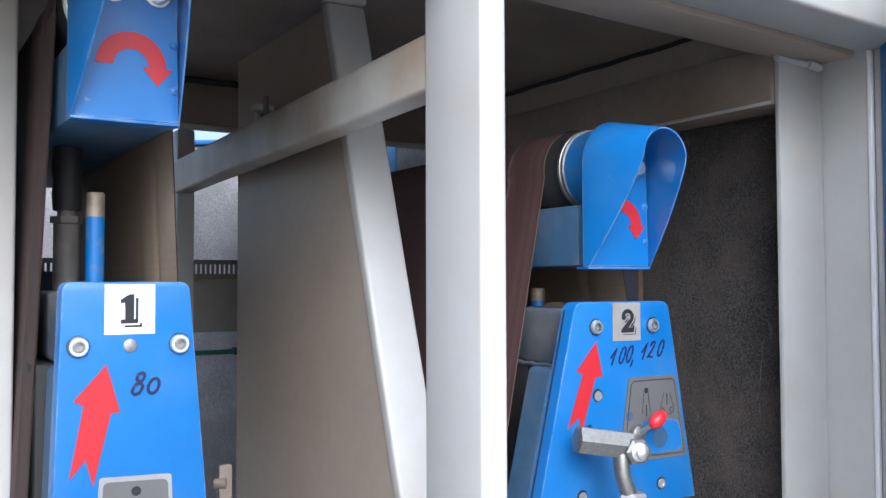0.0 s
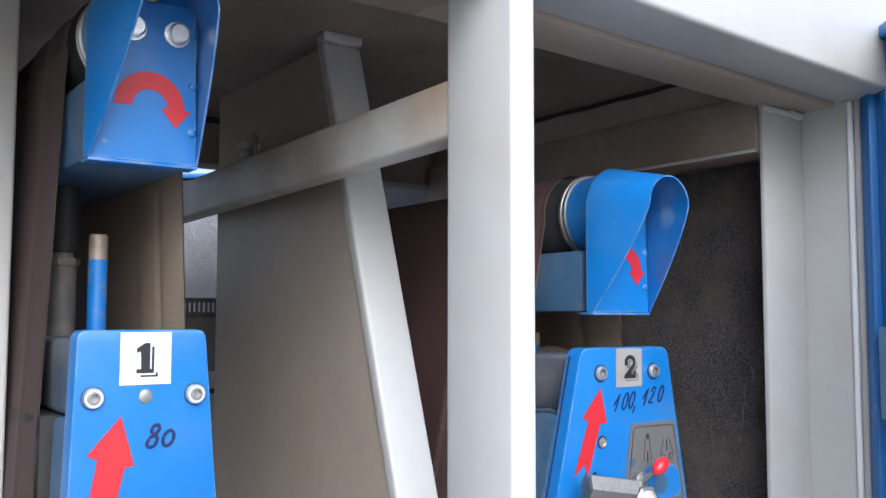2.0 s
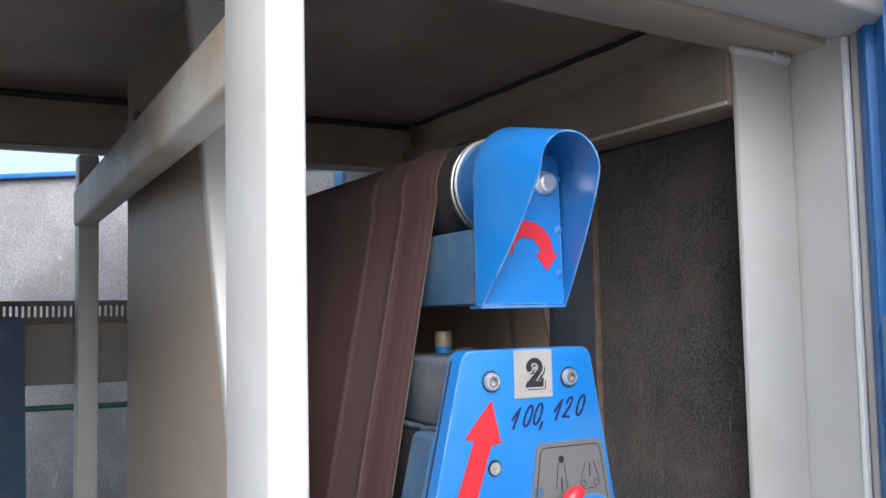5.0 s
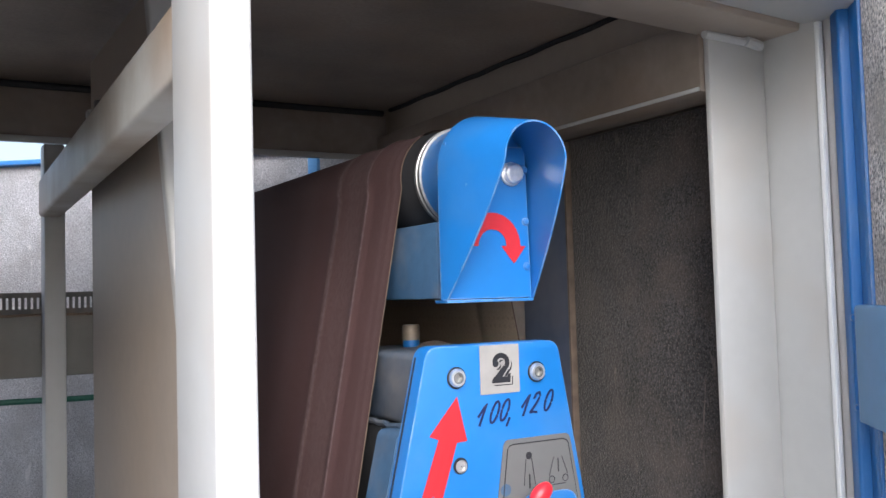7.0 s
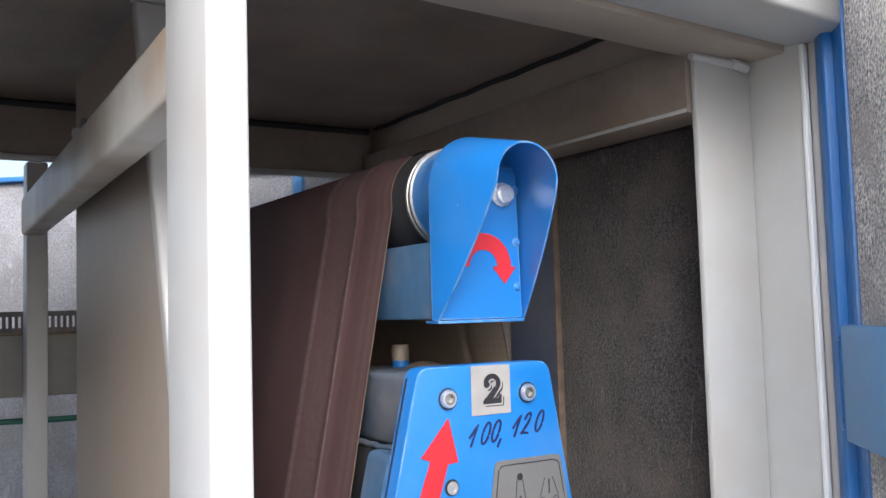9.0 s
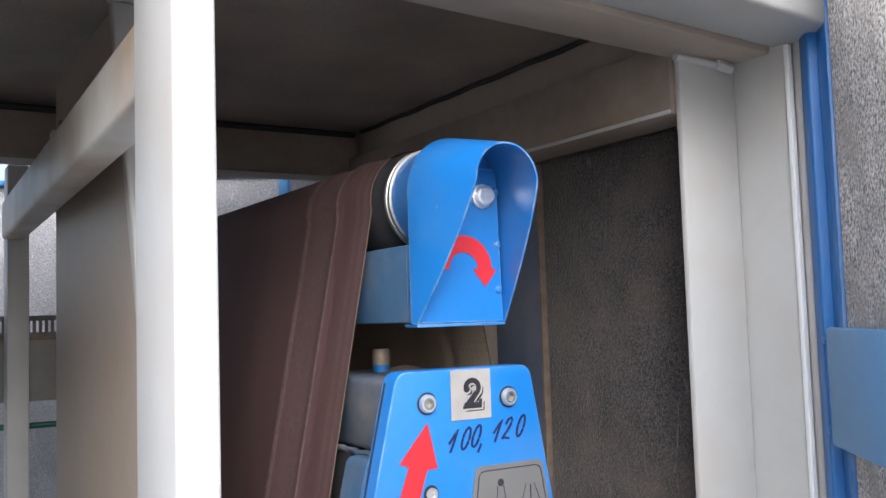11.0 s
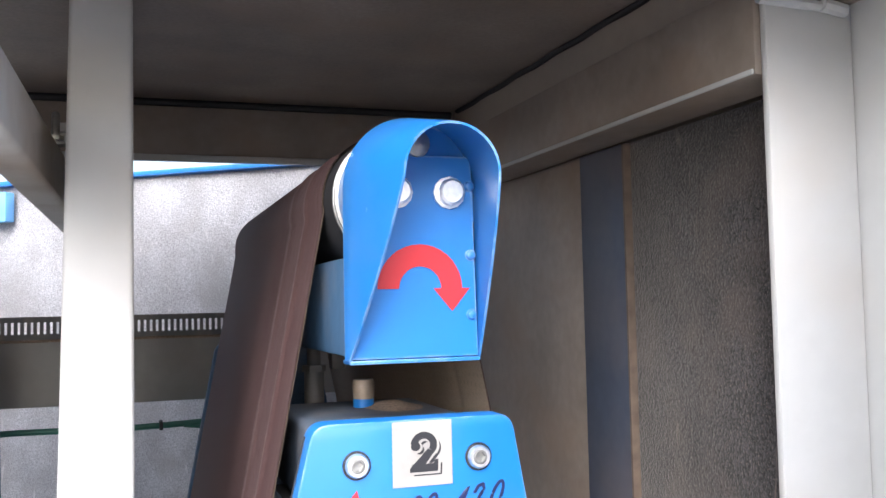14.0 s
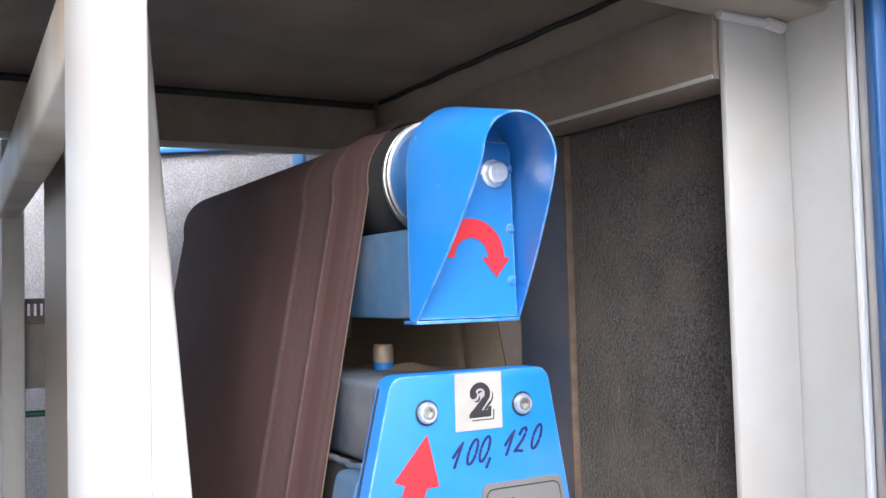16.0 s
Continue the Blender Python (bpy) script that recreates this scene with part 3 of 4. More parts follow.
def letters(text, x, y, z, height, material, parent, name, shear=0.0, bold=0.0, tilt=0.0, stretch=1.0):
    cu = bpy.data.curves.new(name, "FONT")
    cu.body, cu.size, cu.align_x, cu.align_y = text, height * 1.4, "CENTER", "CENTER"
    cu.shear, cu.offset, cu.extrude = shear, bold, 0.0002
    tmp = new(name + "_curve", cu)
    bpy.context.view_layer.update()
    me = bpy.data.meshes.new_from_object(tmp.evaluated_get(bpy.context.evaluated_depsgraph_get()))
    bpy.data.objects.remove(tmp), bpy.data.curves.remove(cu)
    me.transform(Matrix.Translation((x, y, z)) @ Matrix.Rotation(radians(tilt), 4, "Y") @ Matrix.Rotation(radians(90), 4, "X") @ Matrix.Diagonal((stretch, 1, 1, 1)))
    me.materials.clear()
    me.materials.append(material)
    ob = new(name, me)
    bpy.context.view_layer.update()
    ob.parent, ob.matrix_parent_inverse = parent, parent.matrix_world.inverted()
    return ob


def hood_mesh(cx, cz, yb, n=14, m=10):
    """Sheet hood: a wide arch behind that tapers to a small one in front, cut back towards its foot."""
    rb, rf, foot, lift, swing_out = 0.0695, 0.0460, -0.167, 0.005, 0.0080
    def back(s):
        if s < 0.3:
            return (-rb, foot * (1 - s / 0.3))
        if s > 0.7:
            return (rb, foot * ((s - 0.7) / 0.3))
        a = math.pi * (1 - (s - 0.3) / 0.4)
        return (rb * math.cos(a), 1.07 * rb * math.sin(a))
    def front(s):
        t = max(0.0, 1 - min(s, 1 - s) / 0.3)  # 0 at the arch, 1 at the foot
        side = -1 if s < 0.5 else 1
        if t > 0:
            e = t ** 1.25
            return (side * (rf + (rb - 0.0025 - rf) * t ** 1.1) + swing_out * (1 - t), lift + (foot - lift) * t, -0.110 + 0.098 * e)
        a = math.pi * (1 - (s - 0.3) / 0.4)
        return (swing_out + rf * math.cos(a), lift + rf * math.sin(a), -0.110)
    bm = bmesh.new()
    grid = []
    for i in range(4 * n + 1):
        s = i / (4 * n)
        bx, bz = back(s)
        fx, fz, fy = front(s)
        row = []
        for j in range(m + 1):
            v = j / m
            row.append(bm.verts.new((cx + bx + (fx - bx) * v ** 1.3, yb + fy * v, cz + bz + (fz - bz) * v)))
        grid.append(row)
    for a, b in zip(grid, grid[1:]):
        for j in range(m):
            bm.faces.new((a[j], a[j + 1], b[j + 1], b[j]))
    bmesh.ops.recalc_face_normals(bm, faces=bm.faces[:])
    bmesh.ops.solidify(bm, geom=bm.faces[:], thickness=0.0022)
    return bm


def head(cx, yb, cz, name_label):
    """Tension roller with its hood, bearing and carrier; cz is the roller's axis, yb the hood's back plate."""
    unit = thing("belt_sanding_unit", (cx, yb + 0.3, 0.68), name_label, "sanding unit", "sanding units")
    hx = cx - 0.005  # the hood sits a little to one side of the roller
    hood = part("roller_hood", hood_mesh(hx, cz, yb), BLUE, unit, "bright blue sheet metal roller hood")
    part("back_plate", prism([(hx - 0.066, cz - 0.166), (hx + 0.066, cz - 0.166), (hx + 0.062, cz + 0.035), (hx - 0.062, cz + 0.035)], yb - 0.008, yb - 0.004), BLUE, hood)
    part("foot_plate", box(hx - 0.067, hx + 0.067, yb - 0.012, yb + 0.02, cz - 0.171, cz - 0.167, 0.001), BLUE, hood)
    for dx in (-0.022, 0.033):
        part("bolt_head", spin([(0, 0.0165), (-0.003, 0.0165), (-0.003, 0.0135), (-0.012, 0.0135), (-0.014, 0.011)], (cx + dx, yb - 0.008, cz - 0.002), "Y", 12), STEEL, hood, "bright steel bolt head")
    part("grease_cap", spin([(0, 0.014), (-0.006, 0.013), (-0.008, 0.008)], (cx, yb - 0.006, cz + 0.047), "Y", 20), OLDSTEEL, hood)
    for dz in (-0.125, -0.065, 0.005):
        part("spot_weld", spin([(0, 0.006), (-0.003, 0.004), (-0.004, 0.001)], (hx + 0.060, yb - 0.008, cz + dz), "Y", 10), BLUE, hood)
    part("turn_arrow", arc_arrow(cx + 0.001, cz - 0.098, yb - 0.0092, 0.044, 0.022), RED, hood, "red bent arrow sticker", smooth=False)
    part("bearing_housing", spin([(0.0, 0.0692), (0.014, 0.0685), (0.020, 0.0668), (0.064, 0.0668)], (cx, yb, cz), "Y", 40), BLUE, unit)
    part("bearing_ring", spin([(0.066, 0.0665), (0.067, 0.0700), (0.0715, 0.0700), (0.0725, 0.0680), (0.075, 0.0680), (0.076, 0.0702), (0.081, 0.0702), (0.082, 0.066)], (cx, yb - 0.010, cz), "Y", 48), OLDSTEEL, unit, "polished steel ring")
    part("tension_roller", spin([(0.0725, 0.0640), (0.095, 0.0660), (0.103, 0.0715), (0.985, 0.0715), (0.995, 0.066)], (cx, yb, cz), "Y", 48), RUBBER, unit, "black rubber covered roller")
    part("carrier_beam", box(cx - 0.0675, cx + 0.0675, yb + 0.021, yb + 0.93, cz - 0.165, cz - 0.065, 0.003), CAST, unit, "dull blue carrier beam")
    return unit


def sanding_belt(cx, y0, y1, cz, half, cloth, label):
    """A closed loop of abrasive cloth: over the tension roller, down to two lower rollers."""
    r, thick = 0.0735, 0.0016
    low = 0.86
    path = []
    foot = Vector((half + 0.06, low - cz))
    d = foot.length
    a0 = math.asin(min(1, (foot.x - r) / d))
    for k in range(25):
        a = -a0 * 0.9 + (math.pi + 1.8 * a0) * k / 24
        path.append((r * math.cos(a), r * math.sin(a)))
    right = []
    path = path[::-1]  # from the left flank over the top to the right flank
    sx, sz = path[-1]
    for k in range(1, 13):
        t = k / 12
        right.append((sx + (half + 0.06 - sx) * t, sz + (low - cz - sz) * t))
    bottom = []
    for k in range(1, 8):
        a = -math.pi / 2 * k / 8
        bottom.append((half + 0.06 * math.cos(a), low - cz + 0.06 * math.sin(a)))
    bottom += [(-x, z) for x, z in bottom[::-1]]
    left = [(-x, z) for x, z in right[::-1]]
    loop = path + right + bottom + left
    bm = bmesh.new()
    ys = [y0 + 0.006 * k for k in range(46)] + [y0 + 0.4, (y0 + y1) / 2 + 0.1, y1 - 0.01, y1]
    def ripple(y):  # the free edge curls and has two soft folds
        d = y - y0
        return 1 + 0.018 * math.exp(-d / 0.03) + 0.045 * math.exp(-((d - 0.101) / 0.012) ** 2) + 0.034 * math.exp(-((d - 0.206) / 0.018) ** 2)
    outer = [[bm.verts.new((cx + x + (math.copysign(0.0735, x) if z < 0 else x) * (ripple(y) - 1), y, cz + z * (ripple(y) if z > 0 else 1))) for y in ys] for x, z in loop]
    n = len(loop)
    for i in range(n):
        a, b = outer[i], outer[(i + 1) % n]
        for j in range(len(ys) - 1):
            bm.faces.new((a[j], a[j + 1], b[j + 1], b[j]))
    bmesh.ops.recalc_face_normals(bm, faces=bm.faces[:])
    inner = bm.copy()
    for v in inner.verts:
        d = Vector((v.co.x - cx, 0, v.co.z - (cz if v.co.z > cz else max(v.co.z, low))))
        v.co -= d.normalized() * thick
    bmesh.ops.reverse_faces(inner, faces=inner.faces[:])
    ob = part("sanding_belt", bm, cloth)
    part("cloth_backing", inner, BACKING, ob, "tan cloth backing inside the loop")
    return tagged(ob, label, "sanding belt", "sanding belts")


H2 = head(1.0545, 1.17, 1.797, "blue sanding head with lowered tension roller and hood")
H1 = head(0.2725, 1.215, 1.978, "blue sanding head with raised tension roller and hood")
B2 = sanding_belt(1.0545, 1.272, 2.155, 1.797, 0.19, BELT_TWO, "maroon abrasive belt with chalky wear streaks on its roller")
B1 = sanding_belt(0.2750, 1.317, 2.2, 1.978, 0.062, BELT_ONE, "dark maroon abrasive belt stretched over the raised roller")


def clamp_body(unit, x0, x1, y, top, rear, flare):
    """Casting behind a clamp plate; flare gives the leg plate's reach past it: upper left, lower left, upper right, lower right."""
    ul, ll, ur, lr = flare
    part("clamp_body", box(x0 + 0.006, x1 - 0.006, y + 0.031, y + 0.32, top - 0.105, top - 0.012, 0.008, 3), CASTGREY, unit, "dusty grey blue cast clamp body")
    part("clamp_leg", prism(rounded([(x0 - ll, top - 0.45), (x0 - ul, top - 0.1055), (x1 + ur, top - 0.1055), (x1 + lr, top - 0.45)], 0.01), y + 0.0315, y + 0.085), CAST, unit, "dull blue slanted leg plate")
    # widened and coloured near black to stand for the unlit space behind the leg
    part("shade_column", box(x0 - 0.012, x1 + 0.012, y + 0.12, y + 0.30, 0.68, top - 0.107, 0.004), UNLIT, unit, "support column, near black for the unlit gap")
    part("rear_plate", prism(rounded(rear, 0.02), y + 1.075, y + 1.10), CAST, unit)


# head 2: wide clamp plate
P2 = 1.145
plate2 = part("clamp_plate", prism(rounded([(0.864, 1.24), (0.943, 1.573), (1.1435, 1.573), (1.202, 1.24)], [0, 0.016, 0.016, 0]), P2, P2 + 0.03, 0.003), BLUE, H2, "bright blue clamp plate with bolts")
clamp_body(H2, 0.95, 1.142, P2, 1.573, [(0.872, 1.2), (0.950, 1.612), (1.150, 1.612), (1.23, 1.2)], (0.034, 0.115, 0.018, 0.078))
for x in (0.984, 1.1065):
    socket_screw("cap_screw", x, P2, 1.533, 0.0115, plate2)
# screw holes are flat discs, inked black for the shade inside
for x, z in ((0.9865, 1.424), (1.122, 1.271), (0.953, 1.268)):
    hole = part("screw_hole_disc", spin([(-0.0006, 0.0105), (-0.0004, 0.0005)], (x, P2, z), "Y", 24, False), INK, plate2)
    part("set_screw", spin([(-0.0008, 0.0082), (-0.0016, 0.0078), (-0.0016, 0.0045), (-0.0009, 0.0040), (-0.0009, 0.0004)], (x + 0.0012, P2, z - 0.0008), "Y", 20, False), STEEL, hole)
# uncut drill holes: flat discs darkened as if shaded inside
for x, z, r in ((0.968, 1.376, 0.004), (1.052, 1.386, 0.008)):
    part("drill_hole_disc", spin([(-0.0010, r), (-0.0008, 0.0005)], (x, P2 - 0.0010, z), "Y", 16, False), INK if r < 0.005 else CAST, plate2)
lab = part("number_label", box(1.019, 1.079, P2 - 0.0012, P2 - 0.0004, 1.509, 1.571), BUFF, plate2, "soiled paper label reading 2", smooth=False)
def block_two(dx, dz, grow, y):
    """A heavy slab figure two: bowl, ball end, diagonal and foot."""
    def q(u, v):
        return (1.0495 + dx + 0.038 * u, 1.5225 + dz + 0.038 * v)
    def ring(a0, a1, r0, r1, cu, cv, n=14):
        pts = [(cu + r1 * math.cos(radians(a0 + (a1 - a0) * k / n)) * 1.08, cv + r1 * math.sin(radians(a0 + (a1 - a0) * k / n))) for k in range(n + 1)]
        return pts + [(cu + r0 * math.cos(radians(a1 + (a0 - a1) * k / n)) * 1.08, cv + r0 * math.sin(radians(a1 + (a0 - a1) * k / n))) for k in range(n + 1)]
    g = grow
    bowl = ring(175, -38, 0.150 - g, 0.325 + g, 0.02, 0.68)
    n = len(bowl) // 2
    bm = bmesh.new()
    vs = [bm.verts.new((q(*p)[0], y, q(*p)[1])) for p in bowl]
    for k in range(n - 1):
        bm.faces.new((vs[k], vs[k + 1], vs[2 * n - 2 - k], vs[2 * n - 1 - k]))
    ball = [bm.verts.new((q(-0.20 + (0.125 + g) * math.cos(k * 0.5236), 0)[0], y - 0.00005, q(0, 0.645 + (0.115 + g) * math.sin(k * 0.5236))[1])) for k in range(12)]
    bm.faces.new(ball)
    diag = [(0.30 + g, 0.50), (0.12 - g, 0.58), (-0.36 - g, 0.10), (-0.36 - g, -g), (-0.05, 0.06)]
    bm.faces.new([bm.verts.new((q(*p)[0], y - 0.0001, q(*p)[1])) for p in diag])
    foot = [(-0.36 - g, -g), (0.38 + g, -g), (0.40 + g, 0.30 + g), (0.30 - g, 0.30 + g), (0.26, 0.20 + g), (-0.30, 0.20 + g)]
    bm.faces.new([bm.verts.new((q(*p)[0], y - 0.00015, q(*p)[1])) for p in foot])
    bmesh.ops.recalc_face_normals(bm, faces=bm.faces[:])
    for f in bm.faces:
        if f.normal.y > 0:
            f.normal_flip()
    return bm
part("digit_shadow", block_two(0.0042, -0.0036, 0.0, P2 - 0.0015), INK, lab, smooth=False)
part("digit_gap", block_two(0.0012, -0.0010, 0.035, P2 - 0.0018), BUFF, lab, smooth=False)
part("digit", block_two(0.0, 0.0, 0.0, P2 - 0.0022), INK, lab, smooth=False)
part("up_arrow", tall_arrow((0.984, 1.510), [(0.013, -0.056), (-0.002, -0.057), (-0.031, -0.142), (-0.037, -0.118), (-0.060, -0.135), (-0.028, -0.051), (-0.041, -0.046)], P2 - 0.0008), RED, plate2, "red arrow sticker pointing up", smooth=False)
strokes(at(ONE, 0) + at(ZERO, 0.55) + at(ZERO, 1.12) + [[(1.72, 0.10), (1.66, -0.30)]] + at(ONE, 2.45) + at(TWO, 2.9) + at(ZERO, 3.65), 1.014, 1.470, 0.0275, P2 - 0.0006, MARKER, plate2, "marker_note", 0.0018, 0.10, 0.38)
pad = part("selector_plate", prism(rounded([(1.030, 1.312), (1.052, 1.449), (1.156, 1.449), (1.182, 1.312)], 0.008), P2 - 0.0016, P2 - 0.0002), GREYPAD, plate2, "grey printed selector plate")
YL = P2 - 0.0019
part("plate_line", tube([(1.040, YL, 1.318), (1.0565, YL, 1.437), (1.060, YL, 1.4415), (1.066, YL, 1.4425), (1.145, YL, 1.4425), (1.151, YL, 1.440), (1.1535, YL, 1.436), (1.174, YL, 1.318), (1.040, YL, 1.318)], 0.0007, 5), INK, pad)
part("symbol_dot", spin([(-0.0004, 0.0048), (-0.0002, 0.0005)], (1.089, YL, 1.426), "Y", 16, False), INK, pad)
part("symbol", join(tube([(1.0845, YL, 1.422), (1.0805, YL, 1.388)], 0.0006, 5), tube([(1.0935, YL, 1.422), (1.0985, YL, 1.388)], 0.0006, 5), tube([(1.0895, YL, 1.384), (1.0895, YL, 1.402)], 0.0011, 6)), INK, pad)
part("symbol", join(tube([(1.129, YL, 1.420), (1.121, YL, 1.396)], 0.0006, 5), tube([(1.142, YL, 1.420), (1.151, YL, 1.396)], 0.0006, 5), tube([(1.136, YL, 1.418), (1.136, YL, 1.400)], 0.0009, 6), tube([(1.125 + 0.0045 * math.cos(k * 0.5236), YL, 1.391 + 0.0045 * math.sin(k * 0.5236)) for k in range(13)], 0.0006, 5), tube([(1.147 + 0.0045 * math.cos(k * 0.5236), YL, 1.391 + 0.0045 * math.sin(k * 0.5236)) for k in range(13)], 0.0006, 5), tube([(1.125, YL, 1.384), (1.147, YL, 1.384)], 0.0006, 5)), INK, pad)
part("selector_recess", prism(rounded([(1.082, 1.322), (1.074, 1.376), (1.162, 1.376), (1.172, 1.322)], 0.02, 6), P2 - 0.0030, P2 - 0.0018), BLUE, pad)
# flat disc in a darker blue for the shaded depth of the recess
part("recess_hole_disc", spin([(-0.0006, 0.017), (-0.0004, 0.0005)], (1.118, P2 - 0.0032, 1.347), "Y", 24, False), CAST, pad)
lev = part("selector_lever", join(spin([(0.0, 0.014), (-0.01, 0.014), (-0.013, 0.008)], (1.064, P2 - 0.003, 1.358), "Y", 20), tube([(1.064, P2 - 0.012, 1.358), (1.074, P2 - 0.03, 1.374)], 0.005, 10)), OLDSTEEL, pad)
bm = bmesh.new()
bmesh.ops.create_uvsphere(bm, u_segments=16, v_segments=10, radius=1.0, matrix=Matrix.Translation((1.082, P2 - 0.036, 1.383)) @ Matrix.Rotation(radians(-35), 4, "Y") @ Matrix.Diagonal((0.019, 0.011, 0.0115, 1)))
part("lever_knob", bm, REDKNOB, lev, "glossy red plastic knob")
# clamping lever
cl = part("clamp_lever", join(moved(spin([(-0.046, 0.018), (-0.043, 0.022), (0.040, 0.022), (0.043, 0.019)], (0, 0, 0), "X", 6), Matrix.Translation((0.946, P2 - 0.062, 1.362)) @ Matrix.Rotation(radians(9), 4, "Y") @ Matrix.Rotation(radians(-20), 4, "Z")), tube([(0.968, P2 - 0.074, 1.345), (0.966, P2 - 0.078, 1.315), (0.973, P2 - 0.08, 1.295), (0.988, P2 - 0.08, 1.262), (0.99, P2 - 0.08, 1.20)], 0.0125, 12), tube([(0.955, P2 + 0.002, 1.36), (0.955, P2 - 0.05, 1.36)], 0.014, 12)), OLDSTEEL, plate2, "dull steel clamping lever")
part("lock_nut", moved(spin([(0, 0.021), (-0.008, 0.021), (-0.011, 0.017)], (0, 0, 0), "Y", 6), Matrix.Translation((0.984, P2 - 0.090, 1.350)) @ Matrix.Rotation(radians(-14), 4, "Z")), OLDSTEEL, cl)
part("stud", moved(spin([(-0.010, 0.014), (-0.013, 0.014), (-0.014, 0.009), (-0.022, 0.009), (-0.024, 0.006)], (0, 0, 0), "Y", 20), Matrix.Translation((0.984, P2 - 0.090, 1.350)) @ Matrix.Rotation(radians(-14), 4, "Z")), STEEL, cl)
part("stem_nut", spin([(1.268, 0.020), (1.272, 0.022), (1.283, 0.022), (1.287, 0.019)], (0.984, P2 - 0.08, 0), "Z", 6), STEEL, cl)
# guide pin
pin2 = part("guide_pin", spin([(1.555, 0.0125), (1.572, 0.0128)], (1.050, 1.384, 0), "Z", 24), CHIPPED, H2)
part("pin_tip", spin([(1.571, 0.0132), (1.589, 0.0135), (1.594, 0.012)], (1.050, 1.384, 0), "Z", 24), TAN, pin2, "worn bronze pin tip")

# head 1: narrow clamp plate
P1 = 1.19
plate1 = part("clamp_plate", prism(rounded([(0.182, 1.30), (0.1915, 1.606), (0.3455, 1.606), (0.372, 1.30)], [0, 0.012, 0.012, 0]), P1, P1 + 0.03, 0.003), BLUE, H1, "bright blue narrow clamp plate")
clamp_body(H1, 0.192, 0.345, P1, 1.606, [(0.02, 1.2), (0.05, 1.635), (0.540, 1.635), (0.548, 1.2)], (0.003, 0.013, 0.008, 0.036))
for x in (0.2105, 0.3325):
    socket_screw("cap_screw", x, P1, 1.5275, 0.0125, plate1, 1.09)
part("plug", spin([(0, 0.0085), (-0.002, 0.008), (-0.003, 0.004)], (0.2715, P1, 1.527), "Y", 20), OLDSTEEL, plate1)
lab = part("number_label", box(0.2405, 0.3015, P1 - 0.0012, P1 - 0.0004, 1.541, 1.603), WHITE, plate1, "white paper label reading 1", smooth=False)
ONE_BLOCK = [(-0.28, 0.0), (0.30, 0.0), (0.30, 0.14), (0.17, 0.14), (0.17, 1.0), (0.0, 1.0), (-0.28, 0.82), (-0.28, 0.68), (-0.13, 0.72), (-0.13, 0.14), (-0.28, 0.14)]
def block_digit(dx, dz, grow, y):
    mx, mz = 0.0, 0.5
    return prism([(0.2695 + dx + 0.036 * (u * grow), 1.5545 + dz + 0.036 * (mz + (v - mz) * (1 + (grow - 1) * 0.6))) for u, v in ONE_BLOCK], y, y + 0.0003)
part("digit_shadow", block_digit(0.0052, -0.0045, 1.0, P1 - 0.0018), INK, lab)
part("digit_gap", block_digit(0.0012, -0.0010, 1.12, P1 - 0.0022), WHITE, lab)
part("digit", block_digit(0.0, 0.0, 1.0, P1 - 0.0026), INK, lab)
part("up_arrow", tall_arrow((0.2435, 1.505), [(0.017, -0.059), (0.006, -0.060), (-0.014, -0.147), (-0.023, -0.114), (-0.042, -0.137), (-0.026, -0.049), (-0.038, -0.043)], P1 - 0.0008), RED, plate1, "red arrow sticker pointing up", smooth=False)
strokes(at(EIGHT, 0) + at([oval(0.2, 0.36, 0.24, 0.34, 60, 400)], 0.75), 0.2725, 1.466, 0.0270, P1 - 0.0006, MARKER, plate1, "marker_note", 0.0023, 0.0, 0.25)
pad1 = part("selector_plate", prism(rounded([(0.233, 1.29), (0.2365, 1.368), (0.3235, 1.365), (0.327, 1.29)], 0.004), P1 - 0.0016, P1 - 0.0002), PADEDGE, plate1, "grey printed selector plate")
part("plate_face", prism(rounded([(0.238, 1.28), (0.241, 1.362), (0.319, 1.359), (0.322, 1.28)], 0.008), P1 - 0.0022, P1 - 0.0017), GREYPAD, pad1)
part("symbol_dot", spin([(-0.0006, 0.006), (-0.0004, 0.0005)], (0.280, P1 - 0.0024, 1.348), "Y", 16, False), INK, pad1)
pin1 = part("guide_pin", spin([(1.59, 0.0128), (1.70, 0.0128)], (0.269, 1.40, 0), "Z", 24), CHIPPED, H1)
part("pin_tip", spin([(1.70, 0.0130), (1.732, 0.0128), (1.735, 0.0115)], (0.269, 1.40, 0), "Z", 24), TAN, pin1, "worn bronze pin tip")
# steel cylinder given the dark duct colour so that it sinks into shade
cyl = part("tension_cylinder", join(spin([(1.58, 0.019), (1.695, 0.019), (1.699, 0.014), (1.715, 0.014)], (0.247, 1.50, 0), "Z", 24), spin([(1.696, 0.024), (1.706, 0.024)], (0.247, 1.50, 0), "Z", 6)), DUCT, H1, "tension cylinder, darkened for the dim interior")
part("dark_sleeve", spin([(1.7155, 0.020), (1.74, 0.022), (1.76, 0.020), (1.78, 0.022), (1.811, 0.020)], (0.247, 1.50, 0), "Z", 24), RUBBER, cyl, "black sleeve above the collar")
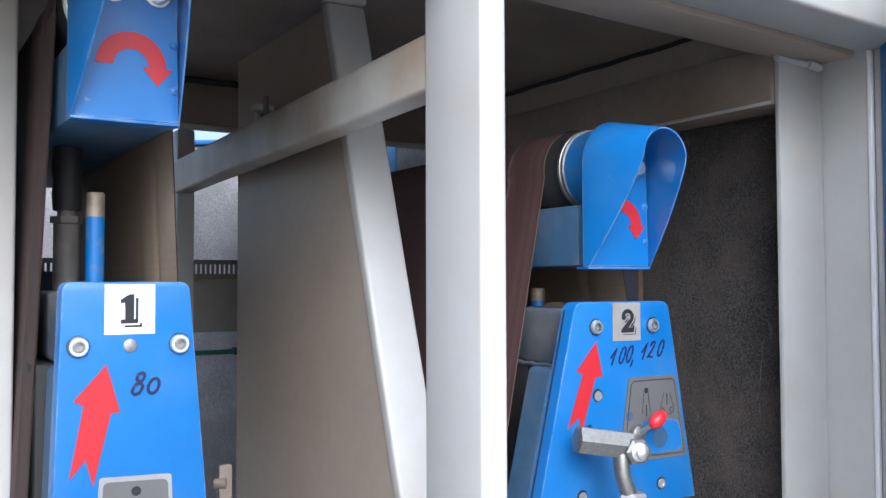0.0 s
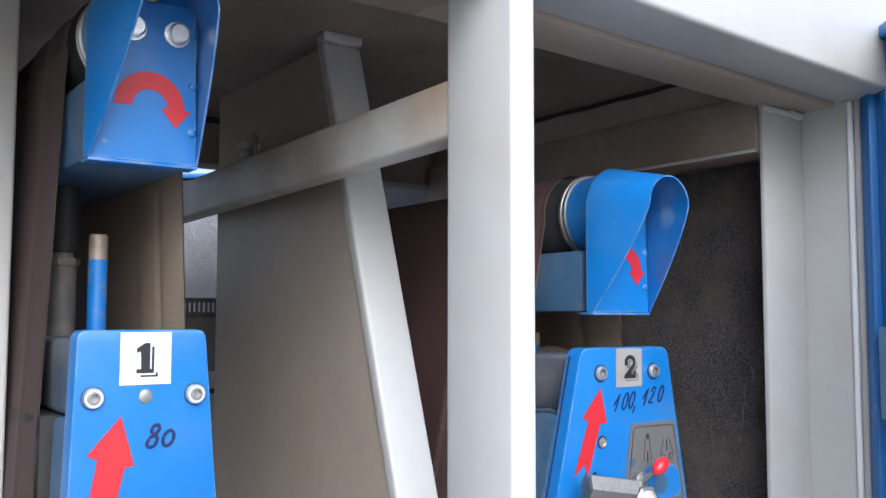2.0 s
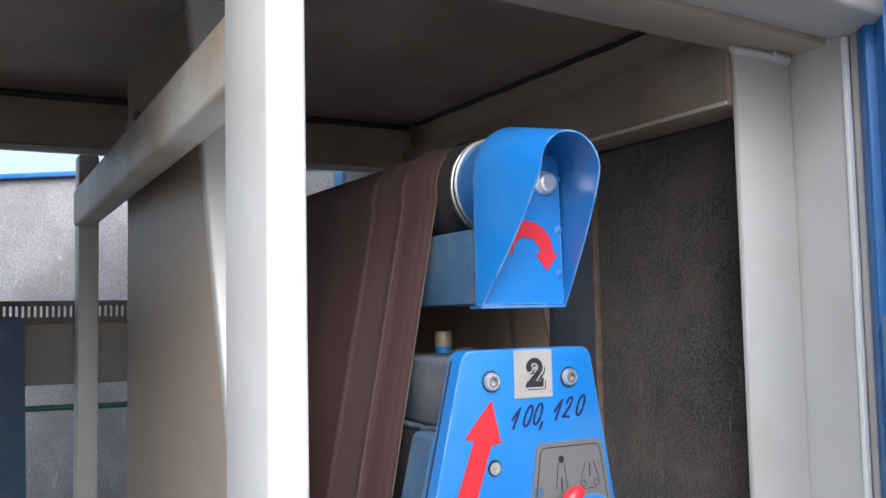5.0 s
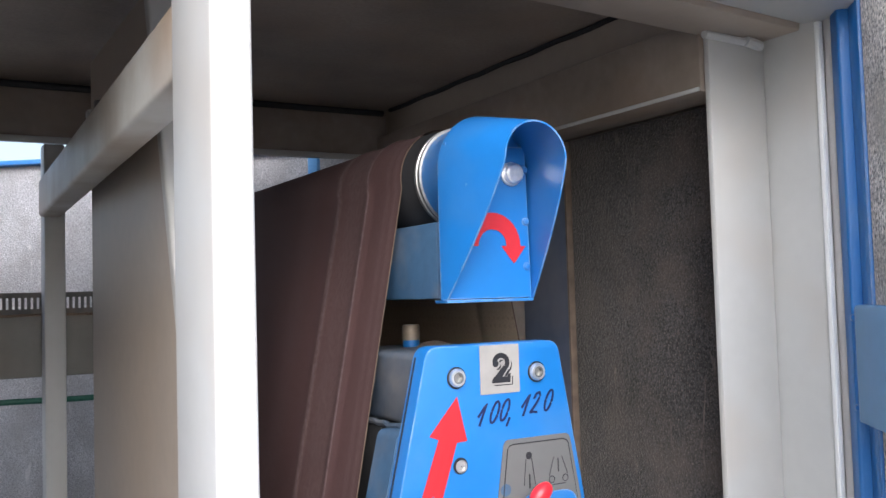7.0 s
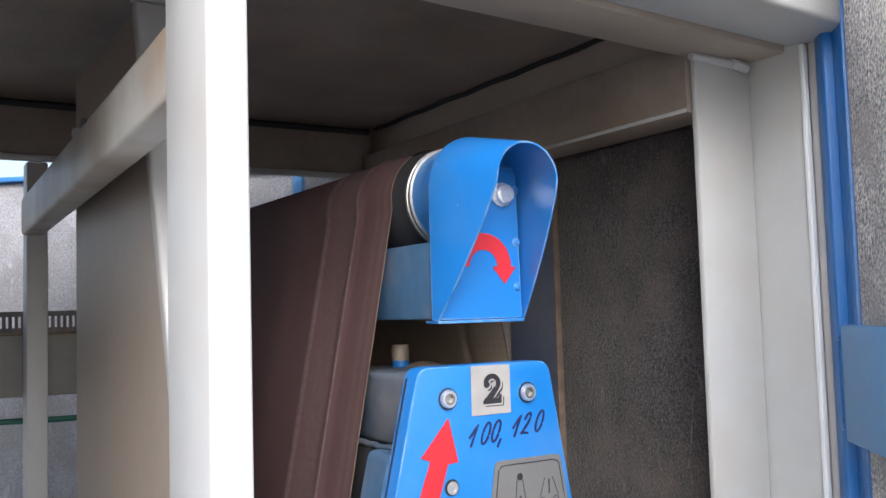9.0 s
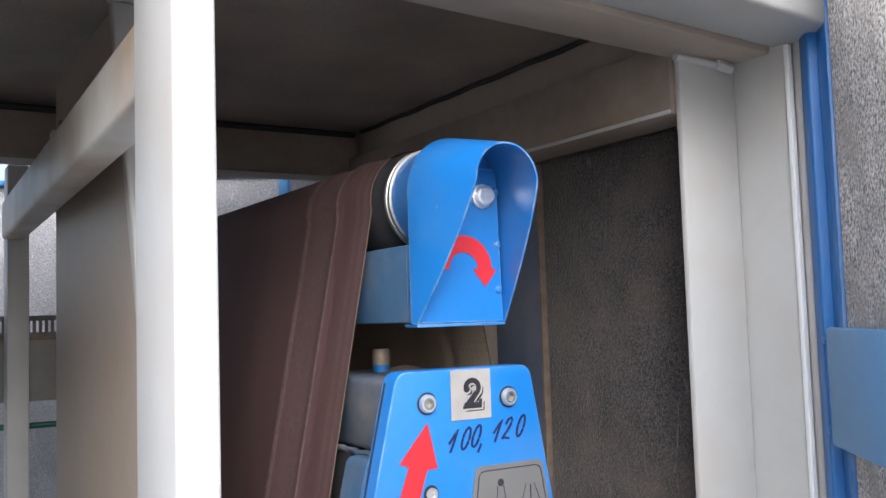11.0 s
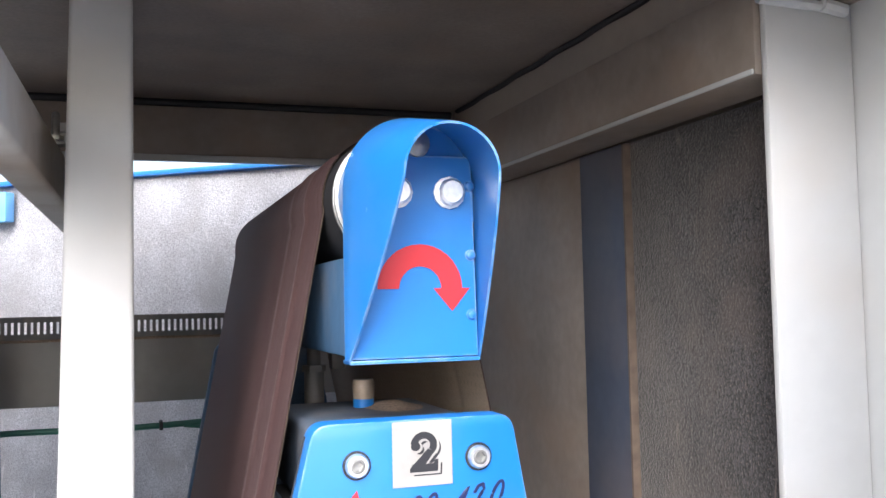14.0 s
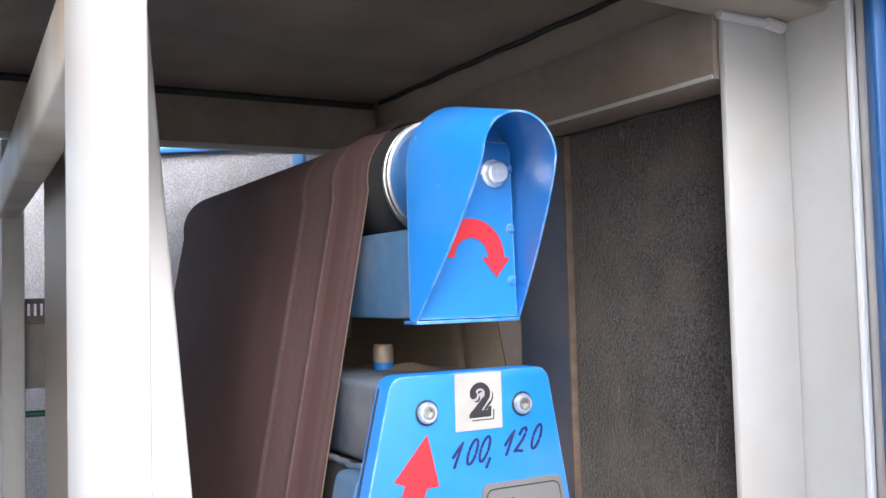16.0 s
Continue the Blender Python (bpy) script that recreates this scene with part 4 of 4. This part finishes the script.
# also darkened by colour, for the dim space under the hood
part("tension_cylinder", join(spin([(1.50, 0.013), (1.60, 0.013), (1.602, 0.009), (1.632, 0.009)], (1.012, 1.50, 0), "Z", 20), spin([(1.598, 0.016), (1.606, 0.016)], (1.012, 1.50, 0), "Z", 6), box(1.034, 1.052, 1.49, 1.51, 1.600, 1.632, 0.002)), DUCT, H2, "tension cylinder, darkened for the dim interior")

# fine brown sanding dust lying on the clamp bodies
def dust_heap(x, y, z, rx, ry, rz, seed):
    bm = bmesh.new()
    n, m = 20, 5
    rings = [[bm.verts.new((x + rx * (k / m) * math.cos(a * 0.31416) * (1 + 0.18 * noise.noise((seed, a * 0.5, k))), y + ry * (k / m) * math.sin(a * 0.31416) * (1 + 0.18 * noise.noise((a * 0.4, seed, k))), z + rz * (math.cos(math.pi * k / m / 1.0) * 0.5 + 0.5) + 0.0008 * noise.noise((a, k, seed)))) for a in range(n)] for k in range(1, m + 1)]
    top = bm.verts.new((x, y, z + rz))
    for a in range(n):
        bm.faces.new((top, rings[0][a], rings[0][(a + 1) % n]))
        for k in range(m - 1):
            bm.faces.new((rings[k][a], rings[k + 1][a], rings[k + 1][(a + 1) % n], rings[k][(a + 1) % n]))
    bmesh.ops.recalc_face_normals(bm, faces=bm.faces[:])
    return bm
DUST = surface("brown sanding dust", (0.25, 0.185, 0.135), 0.95, grain=0.3, scale=300, stain=0.2, stain_scale=20, bump=0.5)
dust = part("dust_patch", dust_heap(1.082, 1.37, 1.5612, 0.036, 0.055, 0.008, 1.0), DUST)
tagged(dust, "brown sanding dust lying on the clamp body", "dust", kind="stuff")
# seams between the layers of the clamp plates
part("seam", prism([(0.8625, 1.24), (0.9385, 1.56), (0.9400, 1.56), (0.8640, 1.24)], P2 + 0.0215, P2 + 0.0235), INK, plate2)
part("weld_seam", tube([(0.938 + 0.002 * math.sin(k), P2 + 0.034 + 0.012 * k, 1.4695 + 0.0015 * math.cos(k * 2)) for k in range(22)], 0.004, 8), CASTGREY, H2)
# a ridge of dust along the top edge of the rear rail
ridge = part("dust_ridge", tube([(-0.58 + 0.03 * k, 2.4835, 1.6195 + 0.0016 * noise.noise((k * 0.37, 2.0, 0.5))) for k in range(69)], 0.0035, 6), DUST)
tagged(ridge, "brown dust settled along the edge of the rear rail", "dust", kind="stuff")
